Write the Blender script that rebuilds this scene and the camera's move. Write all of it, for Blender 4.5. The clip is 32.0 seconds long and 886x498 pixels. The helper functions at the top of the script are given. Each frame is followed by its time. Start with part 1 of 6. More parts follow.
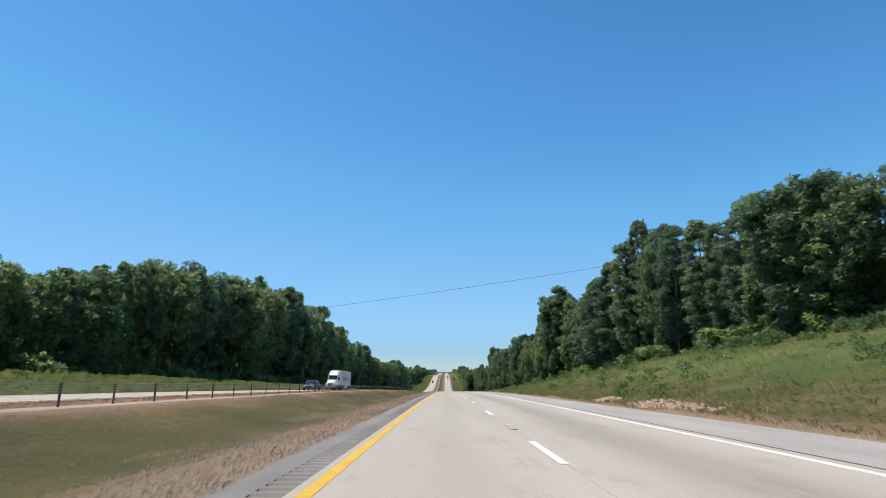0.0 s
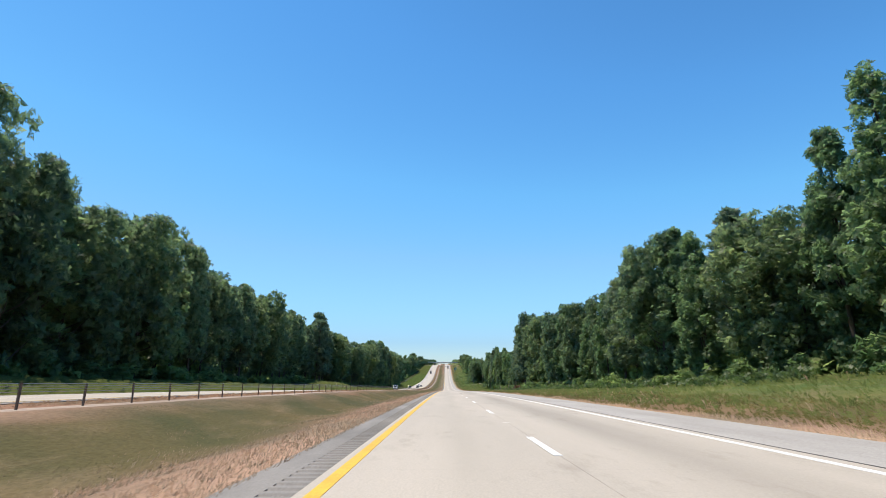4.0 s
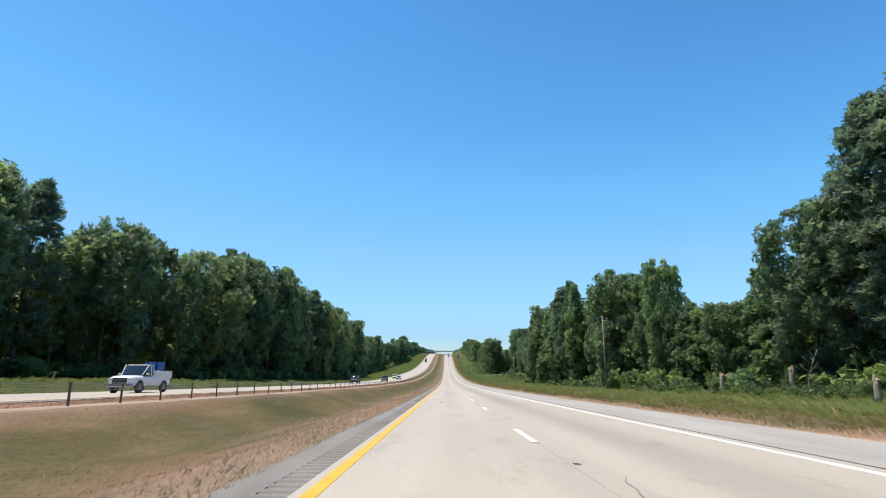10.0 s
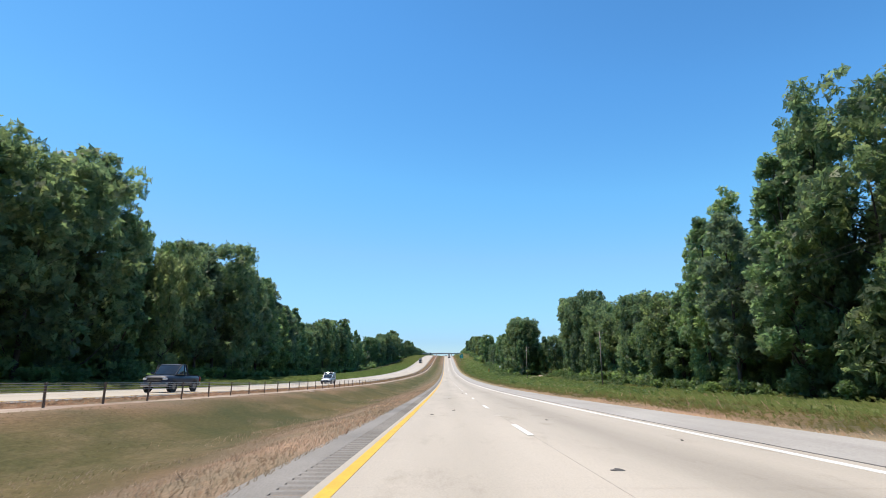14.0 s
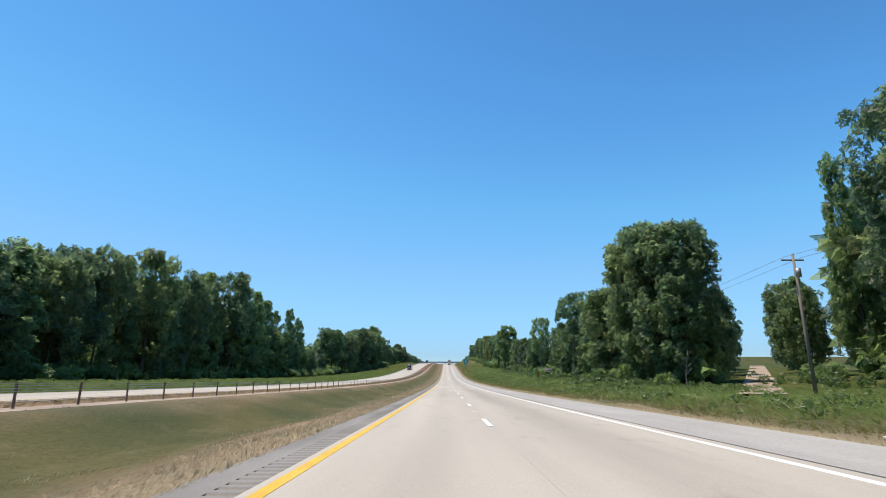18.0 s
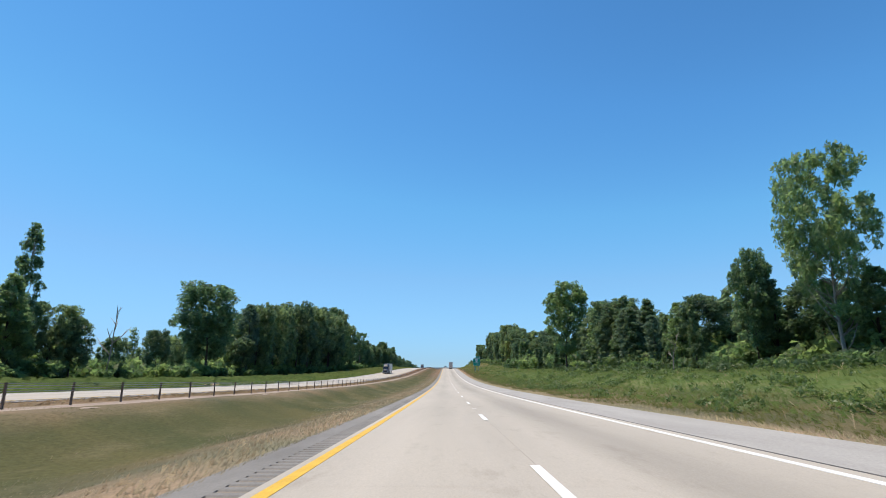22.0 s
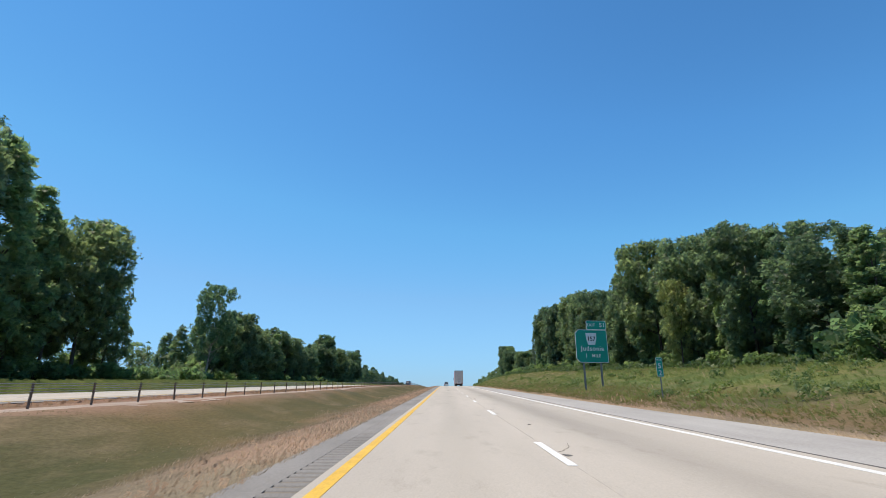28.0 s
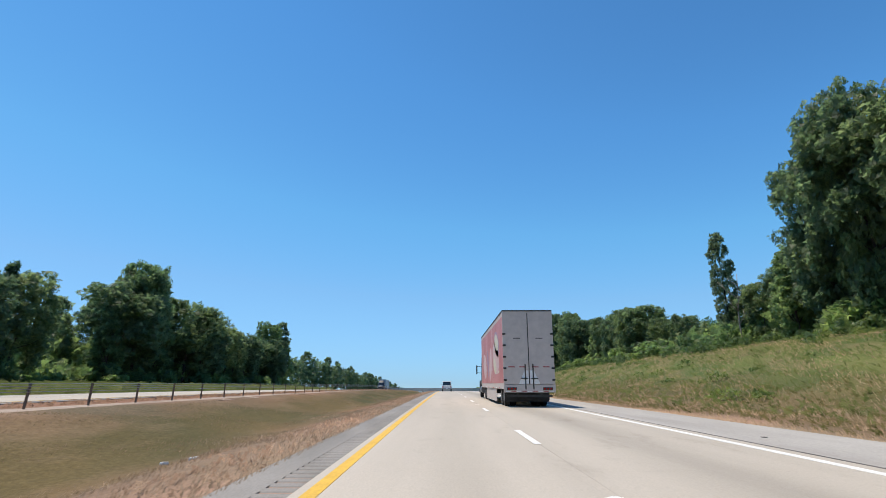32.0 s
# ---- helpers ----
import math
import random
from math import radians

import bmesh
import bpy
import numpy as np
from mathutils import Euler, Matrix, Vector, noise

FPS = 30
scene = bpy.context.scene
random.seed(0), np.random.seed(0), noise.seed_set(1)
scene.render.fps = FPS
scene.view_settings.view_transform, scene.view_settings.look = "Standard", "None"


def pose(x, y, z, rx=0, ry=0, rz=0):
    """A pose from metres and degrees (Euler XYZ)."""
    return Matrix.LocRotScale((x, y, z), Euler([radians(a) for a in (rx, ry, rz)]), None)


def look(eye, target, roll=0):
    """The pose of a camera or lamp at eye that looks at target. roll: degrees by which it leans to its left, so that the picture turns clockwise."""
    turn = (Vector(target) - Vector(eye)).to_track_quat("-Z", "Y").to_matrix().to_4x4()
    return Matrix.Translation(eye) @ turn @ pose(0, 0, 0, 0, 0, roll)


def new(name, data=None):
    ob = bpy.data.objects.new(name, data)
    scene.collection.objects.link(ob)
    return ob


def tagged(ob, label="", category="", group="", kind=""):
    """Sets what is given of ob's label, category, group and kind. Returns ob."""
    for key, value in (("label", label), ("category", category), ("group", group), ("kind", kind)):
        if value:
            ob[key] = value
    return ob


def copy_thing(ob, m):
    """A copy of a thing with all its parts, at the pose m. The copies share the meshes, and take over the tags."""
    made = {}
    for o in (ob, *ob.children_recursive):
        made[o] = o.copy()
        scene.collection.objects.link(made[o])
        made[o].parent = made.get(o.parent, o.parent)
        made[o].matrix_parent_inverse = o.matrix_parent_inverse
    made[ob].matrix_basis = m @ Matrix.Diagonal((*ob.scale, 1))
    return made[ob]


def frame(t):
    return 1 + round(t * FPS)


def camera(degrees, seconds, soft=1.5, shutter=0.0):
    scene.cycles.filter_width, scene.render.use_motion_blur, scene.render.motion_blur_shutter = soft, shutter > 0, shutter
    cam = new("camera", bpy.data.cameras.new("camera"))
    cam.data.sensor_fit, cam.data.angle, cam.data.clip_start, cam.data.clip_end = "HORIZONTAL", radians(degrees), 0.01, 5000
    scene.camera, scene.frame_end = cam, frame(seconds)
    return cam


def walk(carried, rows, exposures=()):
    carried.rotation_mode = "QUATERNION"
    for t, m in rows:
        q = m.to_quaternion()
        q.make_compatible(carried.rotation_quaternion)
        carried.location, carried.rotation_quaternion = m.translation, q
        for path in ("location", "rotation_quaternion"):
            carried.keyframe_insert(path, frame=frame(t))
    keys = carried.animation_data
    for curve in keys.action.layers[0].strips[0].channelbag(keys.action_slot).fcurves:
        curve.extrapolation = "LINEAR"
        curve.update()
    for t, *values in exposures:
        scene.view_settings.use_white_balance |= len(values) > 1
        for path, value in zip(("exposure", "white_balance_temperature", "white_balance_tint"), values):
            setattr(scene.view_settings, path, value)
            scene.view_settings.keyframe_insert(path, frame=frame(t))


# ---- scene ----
# ================= camera and its way =================
# The road runs along +y; x = 0 is the yellow line; the profile is built from grades (degrees) every 72 m.
GRADES = [-0.6, -1.1, -1.6, -2.0, -2.55, -2.83, -2.81, -2.6, -2.22, -1.56, -0.85, -0.4, 0.07, 0.76, 1.66, 2.43,
          2.66, 2.42, 2.0, 1.5, 0.9, 0.3, -0.2, -0.5, -0.8, -0.8, -0.6, 0.3, 0.9, 1.1, 1.1, 0.9, 0.6, 0.3, 0]
STEP_Y = np.arange(-360.0, 5200.0, 4.0)
_g = np.interp(STEP_Y, -72.0 + 72.0 * np.arange(len(GRADES)), GRADES)
_k = np.hanning(19)
_g = np.convolve(np.pad(_g, 9, mode="edge"), _k / _k.sum(), "valid")
_z = np.concatenate([[0], np.cumsum(np.tan(np.radians((_g[1:] + _g[:-1]) / 2)) * 4.0)])
_z = _z - np.interp(0, STEP_Y, _z)


def grade(y):
    return float(np.interp(y, STEP_Y, _g))


def road_z(y):
    return np.interp(y, STEP_Y, _z)


DASH = 12.19
EYE = 1.17
MOUNT = 14.72            # the camera looks this much higher than the road's grade
cam = camera(82.0, 32.0, soft=0.8, shutter=0.04)
# seconds, metres gained against 36.57 m/s, metres right of the yellow line, yaw, pitch correction, roll
DRIVE = [
    (0.0, 0.00, 1.51, 0.30, 0.0, 0.0),
    (1.0, 0.27, 1.42, 0.30, 0.0, 0.0),
    (2.0, 0.53, 1.39, 0.30, 0.0, 0.0),
    (3.0, 0.70, 1.44, 0.30, 0.0, 0.0),
    (4.5, 0.95, 1.40, 0.30, 0.0, 0.0),
    (6.0, 1.20, 1.36, 0.30, 0.0, 0.0),
    (7.5, 1.65, 1.41, 0.30, 0.0, 0.0),
    (9.0, 2.40, 1.47, 0.30, 0.0, 0.0),
    (10.0, 2.80, 1.46, 0.30, 0.0, 0.0),
    (11.5, 3.25, 1.38, 0.30, 0.0, 0.0),
    (13.0, 3.70, 1.29, 0.30, 0.0, 0.0),
    (14.0, 4.27, 1.31, 0.30, 0.0, 0.0),
    (15.5, 5.14, 1.56, 0.30, 0.0, 0.0),
    (17.0, 6.00, 1.81, 0.30, 0.0, 0.0),
    (18.0, 6.73, 2.02, 0.30, 0.0, 0.0),
    (19.0, 7.47, 2.15, 0.30, 0.0, 0.0),
    (20.0, 8.20, 2.11, 0.30, 0.0, 0.0),
    (21.5, 8.85, 2.00, 0.30, 0.0, 0.0),
    (22.2, 9.15, 1.96, 0.30, 0.0, 0.0),
    (23.0, 9.50, 1.74, 0.30, 0.0, 0.0),
    (24.0, 10.00, 1.69, 0.30, 0.0, 0.0),
    (25.0, 10.50, 1.64, 0.30, 0.0, 0.0),
    (26.5, 11.30, 1.53, 0.30, 0.0, 0.0),
    (28.0, 12.10, 1.42, 0.30, 0.0, 0.0),
    (30.0, 13.45, 1.44, 0.30, 0.0, 0.0),
    (32.0, 14.80, 1.46, 0.30, 0.0, 0.0),
]
_d = np.array(DRIVE)


def driven(t):
    return 36.57 * t - float(np.interp(t, _d[:, 0], _d[:, 1]))


def stand(t):
    """The camera's pose at t seconds: it rides at a fixed height over the road and leans with the grade."""
    x, yaw, nod, roll = (float(np.interp(t, _d[:, 0], _d[:, i])) for i in (2, 3, 4, 5))
    y = driven(t)
    return pose(x, y, float(road_z(y)) + EYE, 90 + MOUNT + grade(y + 6) + nod, roll, yaw)


walk(cam, [(t, stand(t)) for t in np.arange(0, 32.01, 0.5)],
     [(0, 0.34), (2, 0.56), (6, 0.58), (10, 0.58), (14, 0.61), (17, 0.49), (20, 0.48), (25, 0.31), (28, 0.37), (30, 0.34), (32, 0.38)])


# ================= world and sun =================
SUN = Vector((-0.26, 0.06, 0.92)).normalized()
world = bpy.data.worlds.new("sky")
scene.world = world
world.use_nodes = True
_wn = world.node_tree.nodes
_sky = _wn.new("ShaderNodeTexSky")
_sky.sky_type = "NISHITA"
_sky.sun_disc = False
_sky.sun_elevation = math.asin(SUN.z)
_sky.sun_rotation = math.atan2(SUN.x, SUN.y) % (2 * math.pi)
_sky.altitude, _sky.air_density, _sky.dust_density, _sky.ozone_density = 100, 0.9, 0.0, 4.0
# the clear summer sky is a purer blue overhead and paler low down than the texture gives
_lum = _wn.new("ShaderNodeRGBToBW")
_low = _wn.new("ShaderNodeMapRange")
_low.inputs[1].default_value, _low.inputs[2].default_value = 1.0, 9.0
_tint = _wn.new("ShaderNodeValToRGB")
for _k in range(3):
    _tint.color_ramp.elements.new(0.3)
for _e, (_p, _c) in zip(_tint.color_ramp.elements, ((0.037, (0.38, 0.725, 0.885, 1)), (0.10, (0.485, 0.925, 1.075, 1)), (0.175, (0.575, 0.995, 1.03, 1)),
                                                    (0.29, (0.635, 0.845, 0.88, 1)), (0.69, (0.375, 0.50, 0.665, 1)))):
    _e.position, _e.color = _p, _c
_deep = _wn.new("ShaderNodeMix")
_deep.data_type, _deep.blend_type = "RGBA", "MULTIPLY"
_deep.inputs[0].default_value = 1.0
_wl = world.node_tree.links
_wl.new(_sky.outputs[0], _lum.inputs[0])
_wl.new(_lum.outputs[0], _low.inputs[0])
_wl.new(_low.outputs[0], _tint.inputs[0])
_wl.new(_sky.outputs[0], _deep.inputs[6])
_wl.new(_tint.outputs[0], _deep.inputs[7])
_wl.new(_deep.outputs[2], _wn["Background"].inputs[0])
_wn["Background"].inputs[1].default_value = 0.14
sun = new("sun", bpy.data.lights.new("sun", "SUN"))
sun.data.energy, sun.data.angle, sun.data.color = 3.85, radians(0.53), (1.0, 0.885, 0.72)
sun.matrix_world = look(SUN * 300, (0, 0, 0))


# ================= materials =================
def mat(name, rough=0.7, metal=0.0):
    m = bpy.data.materials.new(name)
    m.use_nodes = True
    b = m.node_tree.nodes["Principled BSDF"]
    b.inputs["Roughness"].default_value, b.inputs["Metallic"].default_value = rough, metal
    return m, m.node_tree.nodes, m.node_tree.links, b


def rgb(c):
    return (*c, 1.0) if len(c) == 3 else c


def noise_node(n, l, scale, detail=4.0, stretch=None, rough=0.55):
    co = n.new("ShaderNodeTexCoord")
    t = n.new("ShaderNodeTexNoise")
    t.inputs["Scale"].default_value, t.inputs["Detail"].default_value, t.inputs["Roughness"].default_value = scale, detail, rough
    if stretch:
        mp = n.new("ShaderNodeMapping")
        mp.inputs["Scale"].default_value = stretch
        l.new(co.outputs["Object"], mp.inputs[0])
        l.new(mp.outputs[0], t.inputs["Vector"])
    else:
        l.new(co.outputs["Object"], t.inputs["Vector"])
    return t.outputs["Fac"]


def ramp(n, l, fac, stops):
    r = n.new("ShaderNodeValToRGB")
    e = r.color_ramp.elements
    while len(e) < len(stops):
        e.new(0.5)
    for el, (p, c) in zip(e, stops):
        el.position, el.color = p, rgb(c)
    l.new(fac, r.inputs[0])
    return r.outputs[0]


def blend(n, l, fac, a, b, how="MIX"):
    x = n.new("ShaderNodeMix")
    x.data_type, x.blend_type = "RGBA", how
    for sock, val in ((x.inputs[0], fac), (x.inputs[6], a), (x.inputs[7], b)):
        if isinstance(val, (int, float)):
            sock.default_value = val
        elif isinstance(val, tuple):
            sock.default_value = rgb(val)
        else:
            l.new(val, sock)
    return x.outputs[2]


def bump(n, l, b, height, strength=0.3, dist=0.05):
    u = n.new("ShaderNodeBump")
    u.inputs["Strength"].default_value, u.inputs["Distance"].default_value = strength, dist
    l.new(height, u.inputs["Height"])
    l.new(u.outputs[0], b.inputs["Normal"])


def surface(name, lo, hi, scale=6.0, rough=0.7, metal=0.0, grain=60.0, relief=0.15, stretch=None):
    """A worn surface: two colours mottled at a broad and a fine scale, with fine relief."""
    m, n, l, b = mat(name, rough, metal)
    broad = ramp(n, l, noise_node(n, l, scale, 3, stretch), [(0.3, lo), (0.7, hi)])
    fine = noise_node(n, l, grain, 2, stretch)
    g = ramp(n, l, fine, [(0.25, (0.78,) * 3), (0.75, (1.12,) * 3)])
    l.new(blend(n, l, 1.0, broad, g, "MULTIPLY"), b.inputs["Base Color"])
    if relief:
        bump(n, l, b, fine, relief, 0.01)
    return m


def paint(name, colour, rough=0.4, coat=0.25, metal=0.0):
    m, n, l, b = mat(name, rough, metal)
    f = noise_node(n, l, 3.0, 5)
    c2 = tuple(min(1, v * 0.86 + 0.015) for v in colour)
    l.new(ramp(n, l, f, [(0.35, c2), (0.65, colour)]), b.inputs["Base Color"])
    b.inputs["Coat Weight"].default_value = coat
    return m


def leaf_mat(name, dark, mid, light, clear=0.7, lace=8.5):
    m, n, l, b = mat(name, 0.5)
    geo = n.new("ShaderNodeNewGeometry")
    obj = n.new("ShaderNodeObjectInfo")
    c = ramp(n, l, geo.outputs["Random Per Island"], [(0.0, dark), (0.55, mid), (1.0, light)])
    tint = ramp(n, l, obj.outputs["Random"], [(0.0, (0.68, 0.76, 0.80)), (0.5, (0.95, 0.97, 0.92)), (1.0, (1.20, 1.13, 0.95))])
    c = blend(n, l, 1.0, c, tint, "MULTIPLY")
    patch = ramp(n, l, noise_node(n, l, 0.35, 2), [(0.35, (0.82, 0.86, 0.85)), (0.65, (1.15, 1.1, 1.0))])
    c = blend(n, l, 1.0, c, patch, "MULTIPLY")
    l.new(c, b.inputs["Base Color"])
    b.inputs["Specular IOR Level"].default_value = 0.6
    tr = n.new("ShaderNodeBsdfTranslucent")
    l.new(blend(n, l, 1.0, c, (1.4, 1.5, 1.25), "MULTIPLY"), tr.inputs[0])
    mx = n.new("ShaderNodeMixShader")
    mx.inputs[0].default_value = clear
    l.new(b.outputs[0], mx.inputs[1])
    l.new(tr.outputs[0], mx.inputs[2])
    # gaps between the single leaves of a spray
    gap = n.new("ShaderNodeMath")
    gap.operation = "GREATER_THAN"
    gap.inputs[1].default_value = 0.44
    l.new(noise_node(n, l, lace, 1.0), gap.inputs[0])
    air = n.new("ShaderNodeBsdfTransparent")
    out = n.new("ShaderNodeMixShader")
    l.new(gap.outputs[0], out.inputs[0])
    l.new(air.outputs[0], out.inputs[1])
    l.new(mx.outputs[0], out.inputs[2])
    l.new(out.outputs[0], n["Material Output"].inputs[0])
    return m


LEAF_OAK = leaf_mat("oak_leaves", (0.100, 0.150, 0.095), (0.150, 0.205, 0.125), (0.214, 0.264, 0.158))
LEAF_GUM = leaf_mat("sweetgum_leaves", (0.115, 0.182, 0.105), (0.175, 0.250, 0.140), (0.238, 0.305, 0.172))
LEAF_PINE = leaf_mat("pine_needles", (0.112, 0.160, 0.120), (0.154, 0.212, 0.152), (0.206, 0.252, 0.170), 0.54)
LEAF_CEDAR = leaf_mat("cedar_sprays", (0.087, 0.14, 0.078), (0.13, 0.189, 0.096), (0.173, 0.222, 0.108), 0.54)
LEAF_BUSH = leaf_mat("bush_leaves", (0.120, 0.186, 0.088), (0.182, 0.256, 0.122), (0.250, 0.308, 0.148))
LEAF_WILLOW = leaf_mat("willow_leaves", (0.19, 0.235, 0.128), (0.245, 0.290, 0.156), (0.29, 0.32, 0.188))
BARK = surface("bark", (0.055, 0.042, 0.032), (0.12, 0.095, 0.075), 1.2, 0.9, 0, 9.0, 0.8, (3, 3, 0.5))
BARK_PALE = surface("pale_bark", (0.22, 0.19, 0.16), (0.38, 0.34, 0.29), 1.2, 0.85, 0, 9.0, 0.6, (3, 3, 0.5))


def road_mat():
    m, n, l, b = mat("worn_concrete", 0.8)
    co = n.new("ShaderNodeTexCoord")
    sep = n.new("ShaderNodeSeparateXYZ")
    l.new(co.outputs["Object"], sep.inputs[0])
    base = ramp(n, l, noise_node(n, l, 0.5, 5, (1, 0.08, 1)), [(0.3, (0.388, 0.346, 0.291)), (0.7, (0.475, 0.423, 0.357))])
    fine = noise_node(n, l, 38.0, 3)
    base = blend(n, l, 1.0, base, ramp(n, l, fine, [(0.3, (0.88,) * 3), (0.7, (1.08,) * 3)]), "MULTIPLY")
    # oil and rubber darken the lanes' middles, mostly the truck lane's
    for mid, half, deep in ((5.25, 1.35, 0.69), (1.7, 0.8, 0.90)):
        d = n.new("ShaderNodeMath"); d.operation = "SUBTRACT"; d.inputs[1].default_value = mid
        l.new(sep.outputs[0], d.inputs[0])
        a = n.new("ShaderNodeMath"); a.operation = "ABSOLUTE"; l.new(d.outputs[0], a.inputs[0])
        v = n.new("ShaderNodeMapRange"); v.interpolation_type = "SMOOTHSTEP"
        v.inputs[1].default_value, v.inputs[2].default_value, v.inputs[3].default_value, v.inputs[4].default_value = 0.0, half, 1.0, 0.0
        l.new(a.outputs[0], v.inputs[0])
        k = n.new("ShaderNodeMath"); k.operation = "MULTIPLY"
        l.new(v.outputs[0], k.inputs[0])
        l.new(ramp(n, l, noise_node(n, l, 0.7, 4, (1, 0.05, 1)), [(0.2, (0.3,) * 3), (0.75, (1,) * 3)]), k.inputs[1])
        base = blend(n, l, k.outputs[0], base, blend(n, l, 1.0, base, (deep, deep, deep * 0.99), "MULTIPLY"))
    stain = ramp(n, l, noise_node(n, l, 1.3, 6, (1, 0.3, 1), 0.7), [(0.56, (1, 1, 1)), (0.74, (0.80, 0.785, 0.765))])
    base = blend(n, l, 1.0, base, stain, "MULTIPLY")
    l.new(base, b.inputs["Base Color"])
    bump(n, l, b, fine, 0.25, 0.01)
    return m


CONCRETE = road_mat()
SHOULDER = surface("shoulder_concrete", (0.325, 0.303, 0.278), (0.415, 0.392, 0.362), 0.8, 0.85, 0, 45, 0.3, (1, 0.2, 1))
ASPHALT = surface("grey_asphalt", (0.175, 0.162, 0.147), (0.275, 0.256, 0.235), 0.9, 0.88, 0, 55, 0.5, (1, 0.25, 1))
RUMBLE = surface("rumble_groove", (0.055, 0.052, 0.05), (0.09, 0.085, 0.08), 3, 0.9)
SEAM = surface("tar_seam", (0.06, 0.056, 0.052), (0.12, 0.11, 0.10), 2, 0.85)
JOINT = surface("dusty_joint", (0.31, 0.275, 0.238), (0.45, 0.40, 0.348), 0.8, 0.85, 0, 20, 0, (1, 0.15, 1))
WHITE_LINE = surface("white_marking", (0.68, 0.67, 0.64), (0.82, 0.81, 0.78), 2.0, 0.6, 0, 30)
PALE_PATCH = surface("pale_patch", (0.52, 0.485, 0.43), (0.66, 0.63, 0.57), 3.0, 0.8, 0, 30)
MOWSTRIP = surface("mow_strip", (0.27, 0.195, 0.148), (0.43, 0.345, 0.275), 0.7, 0.9, 0, 30, 0.4, (1, 0.3, 1))
YELLOW_LINE = surface("yellow_marking", (0.62, 0.36, 0.022), (0.76, 0.46, 0.035), 2.0, 0.6, 0, 30)


def growth(n, l):
    """How dry or lush the verge grows along the way, as a tint over the road's length."""
    geo = n.new("ShaderNodeNewGeometry")
    sep = n.new("ShaderNodeSeparateXYZ")
    l.new(geo.outputs["Position"], sep.inputs[0])
    r = n.new("ShaderNodeMapRange")
    r.inputs[1].default_value, r.inputs[2].default_value = 0.0, 1300.0
    l.new(sep.outputs[1], r.inputs[0])
    return ramp(n, l, r.outputs[0], [(0.0, (1.04, 1.0, 1.0)), (0.16, (1.07, 1.0, 0.99)), (0.42, (1.07, 1.0, 0.99)), (0.53, (0.93, 1.01, 0.93)), (0.72, (0.93, 1.01, 0.93)), (0.80, (1.05, 1.0, 0.99)), (1.0, (1.12, 1.01, 1.0))])


def ground_mat():
    m, n, l, b = mat("verge_grass", 0.95)
    co = n.new("ShaderNodeTexCoord")
    sep = n.new("ShaderNodeSeparateXYZ")
    l.new(co.outputs["Object"], sep.inputs[0])
    warp = noise_node(n, l, 0.35, 4, (1, 0.25, 1))
    w = n.new("ShaderNodeMath"); w.operation = "MULTIPLY_ADD"
    w.inputs[1].default_value, w.inputs[2].default_value = 3.0, -1.5
    l.new(warp, w.inputs[0])
    xs = n.new("ShaderNodeMath"); xs.operation = "ADD"
    l.new(sep.outputs[0], xs.inputs[0]); l.new(w.outputs[0], xs.inputs[1])
    r = n.new("ShaderNodeMapRange"); r.inputs[1].default_value, r.inputs[2].default_value = -45, 45
    l.new(xs.outputs[0], r.inputs[0])
    f = lambda x: (x + 45) / 90
    dry, tan_, soil = (0.172, 0.136, 0.101), (0.254, 0.203, 0.154), (0.20, 0.136, 0.100)
    green, olive, lush = (0.090, 0.088, 0.043), (0.132, 0.108, 0.067), (0.090, 0.130, 0.044)
    c = ramp(n, l, r.outputs[0], [
        (f(-40), (0.05, 0.06, 0.02)), (f(-34), lush), (f(-28.5), green), (f(-15), soil), (f(-13.4), soil), (f(-12.3), tan_), (f(-10.9), dry),
        (f(-9.8), olive), (f(-8.8), green), (f(-6.4), green), (f(-5.0), olive), (f(-3.6), dry), (f(-1.4), tan_), (f(10.9), (0.40, 0.32, 0.225)), (f(11.7), tan_), (f(12.4), dry), (f(13.5), olive),
        (f(17), green), (f(23), lush), (f(36), (0.055, 0.07, 0.02))])
    big = ramp(n, l, noise_node(n, l, 0.12, 4), [(0.36, (0.72, 0.82, 0.74)), (0.64, (1.26, 1.12, 1.04))])
    c = blend(n, l, 1.0, c, big, "MULTIPLY")
    weedy = ramp(n, l, noise_node(n, l, 0.018, 3, (1, 0.5, 1)), [(0.42, (0, 0, 0)), (0.58, (0.5, 0.5, 0.5))])
    c = blend(n, l, weedy, c, blend(n, l, 1.0, c, (1.28, 1.12, 1.18), "MULTIPLY"))
    straw = ramp(n, l, noise_node(n, l, 0.5, 5, (1, 0.35, 1), 0.65), [(0.50, (0, 0, 0)), (0.74, (1, 1, 1))])
    sm = n.new("ShaderNodeMath"); sm.operation = "MULTIPLY"; sm.inputs[1].default_value = 0.5
    l.new(straw, sm.inputs[0])
    c = blend(n, l, sm.outputs[0], c, (0.23, 0.175, 0.11))
    fine = noise_node(n, l, 9.0, 4, (1, 0.6, 1), 0.75)
    c = blend(n, l, 1.0, c, ramp(n, l, fine, [(0.25, (0.70,) * 3), (0.75, (1.28,) * 3)]), "MULTIPLY")
    c = blend(n, l, 1.0, c, growth(n, l), "MULTIPLY")
    l.new(c, b.inputs["Base Color"])
    b.inputs["Specular IOR Level"].default_value = 0.1
    bump(n, l, b, fine, 0.5, 0.08)
    return m


GROUND = ground_mat()


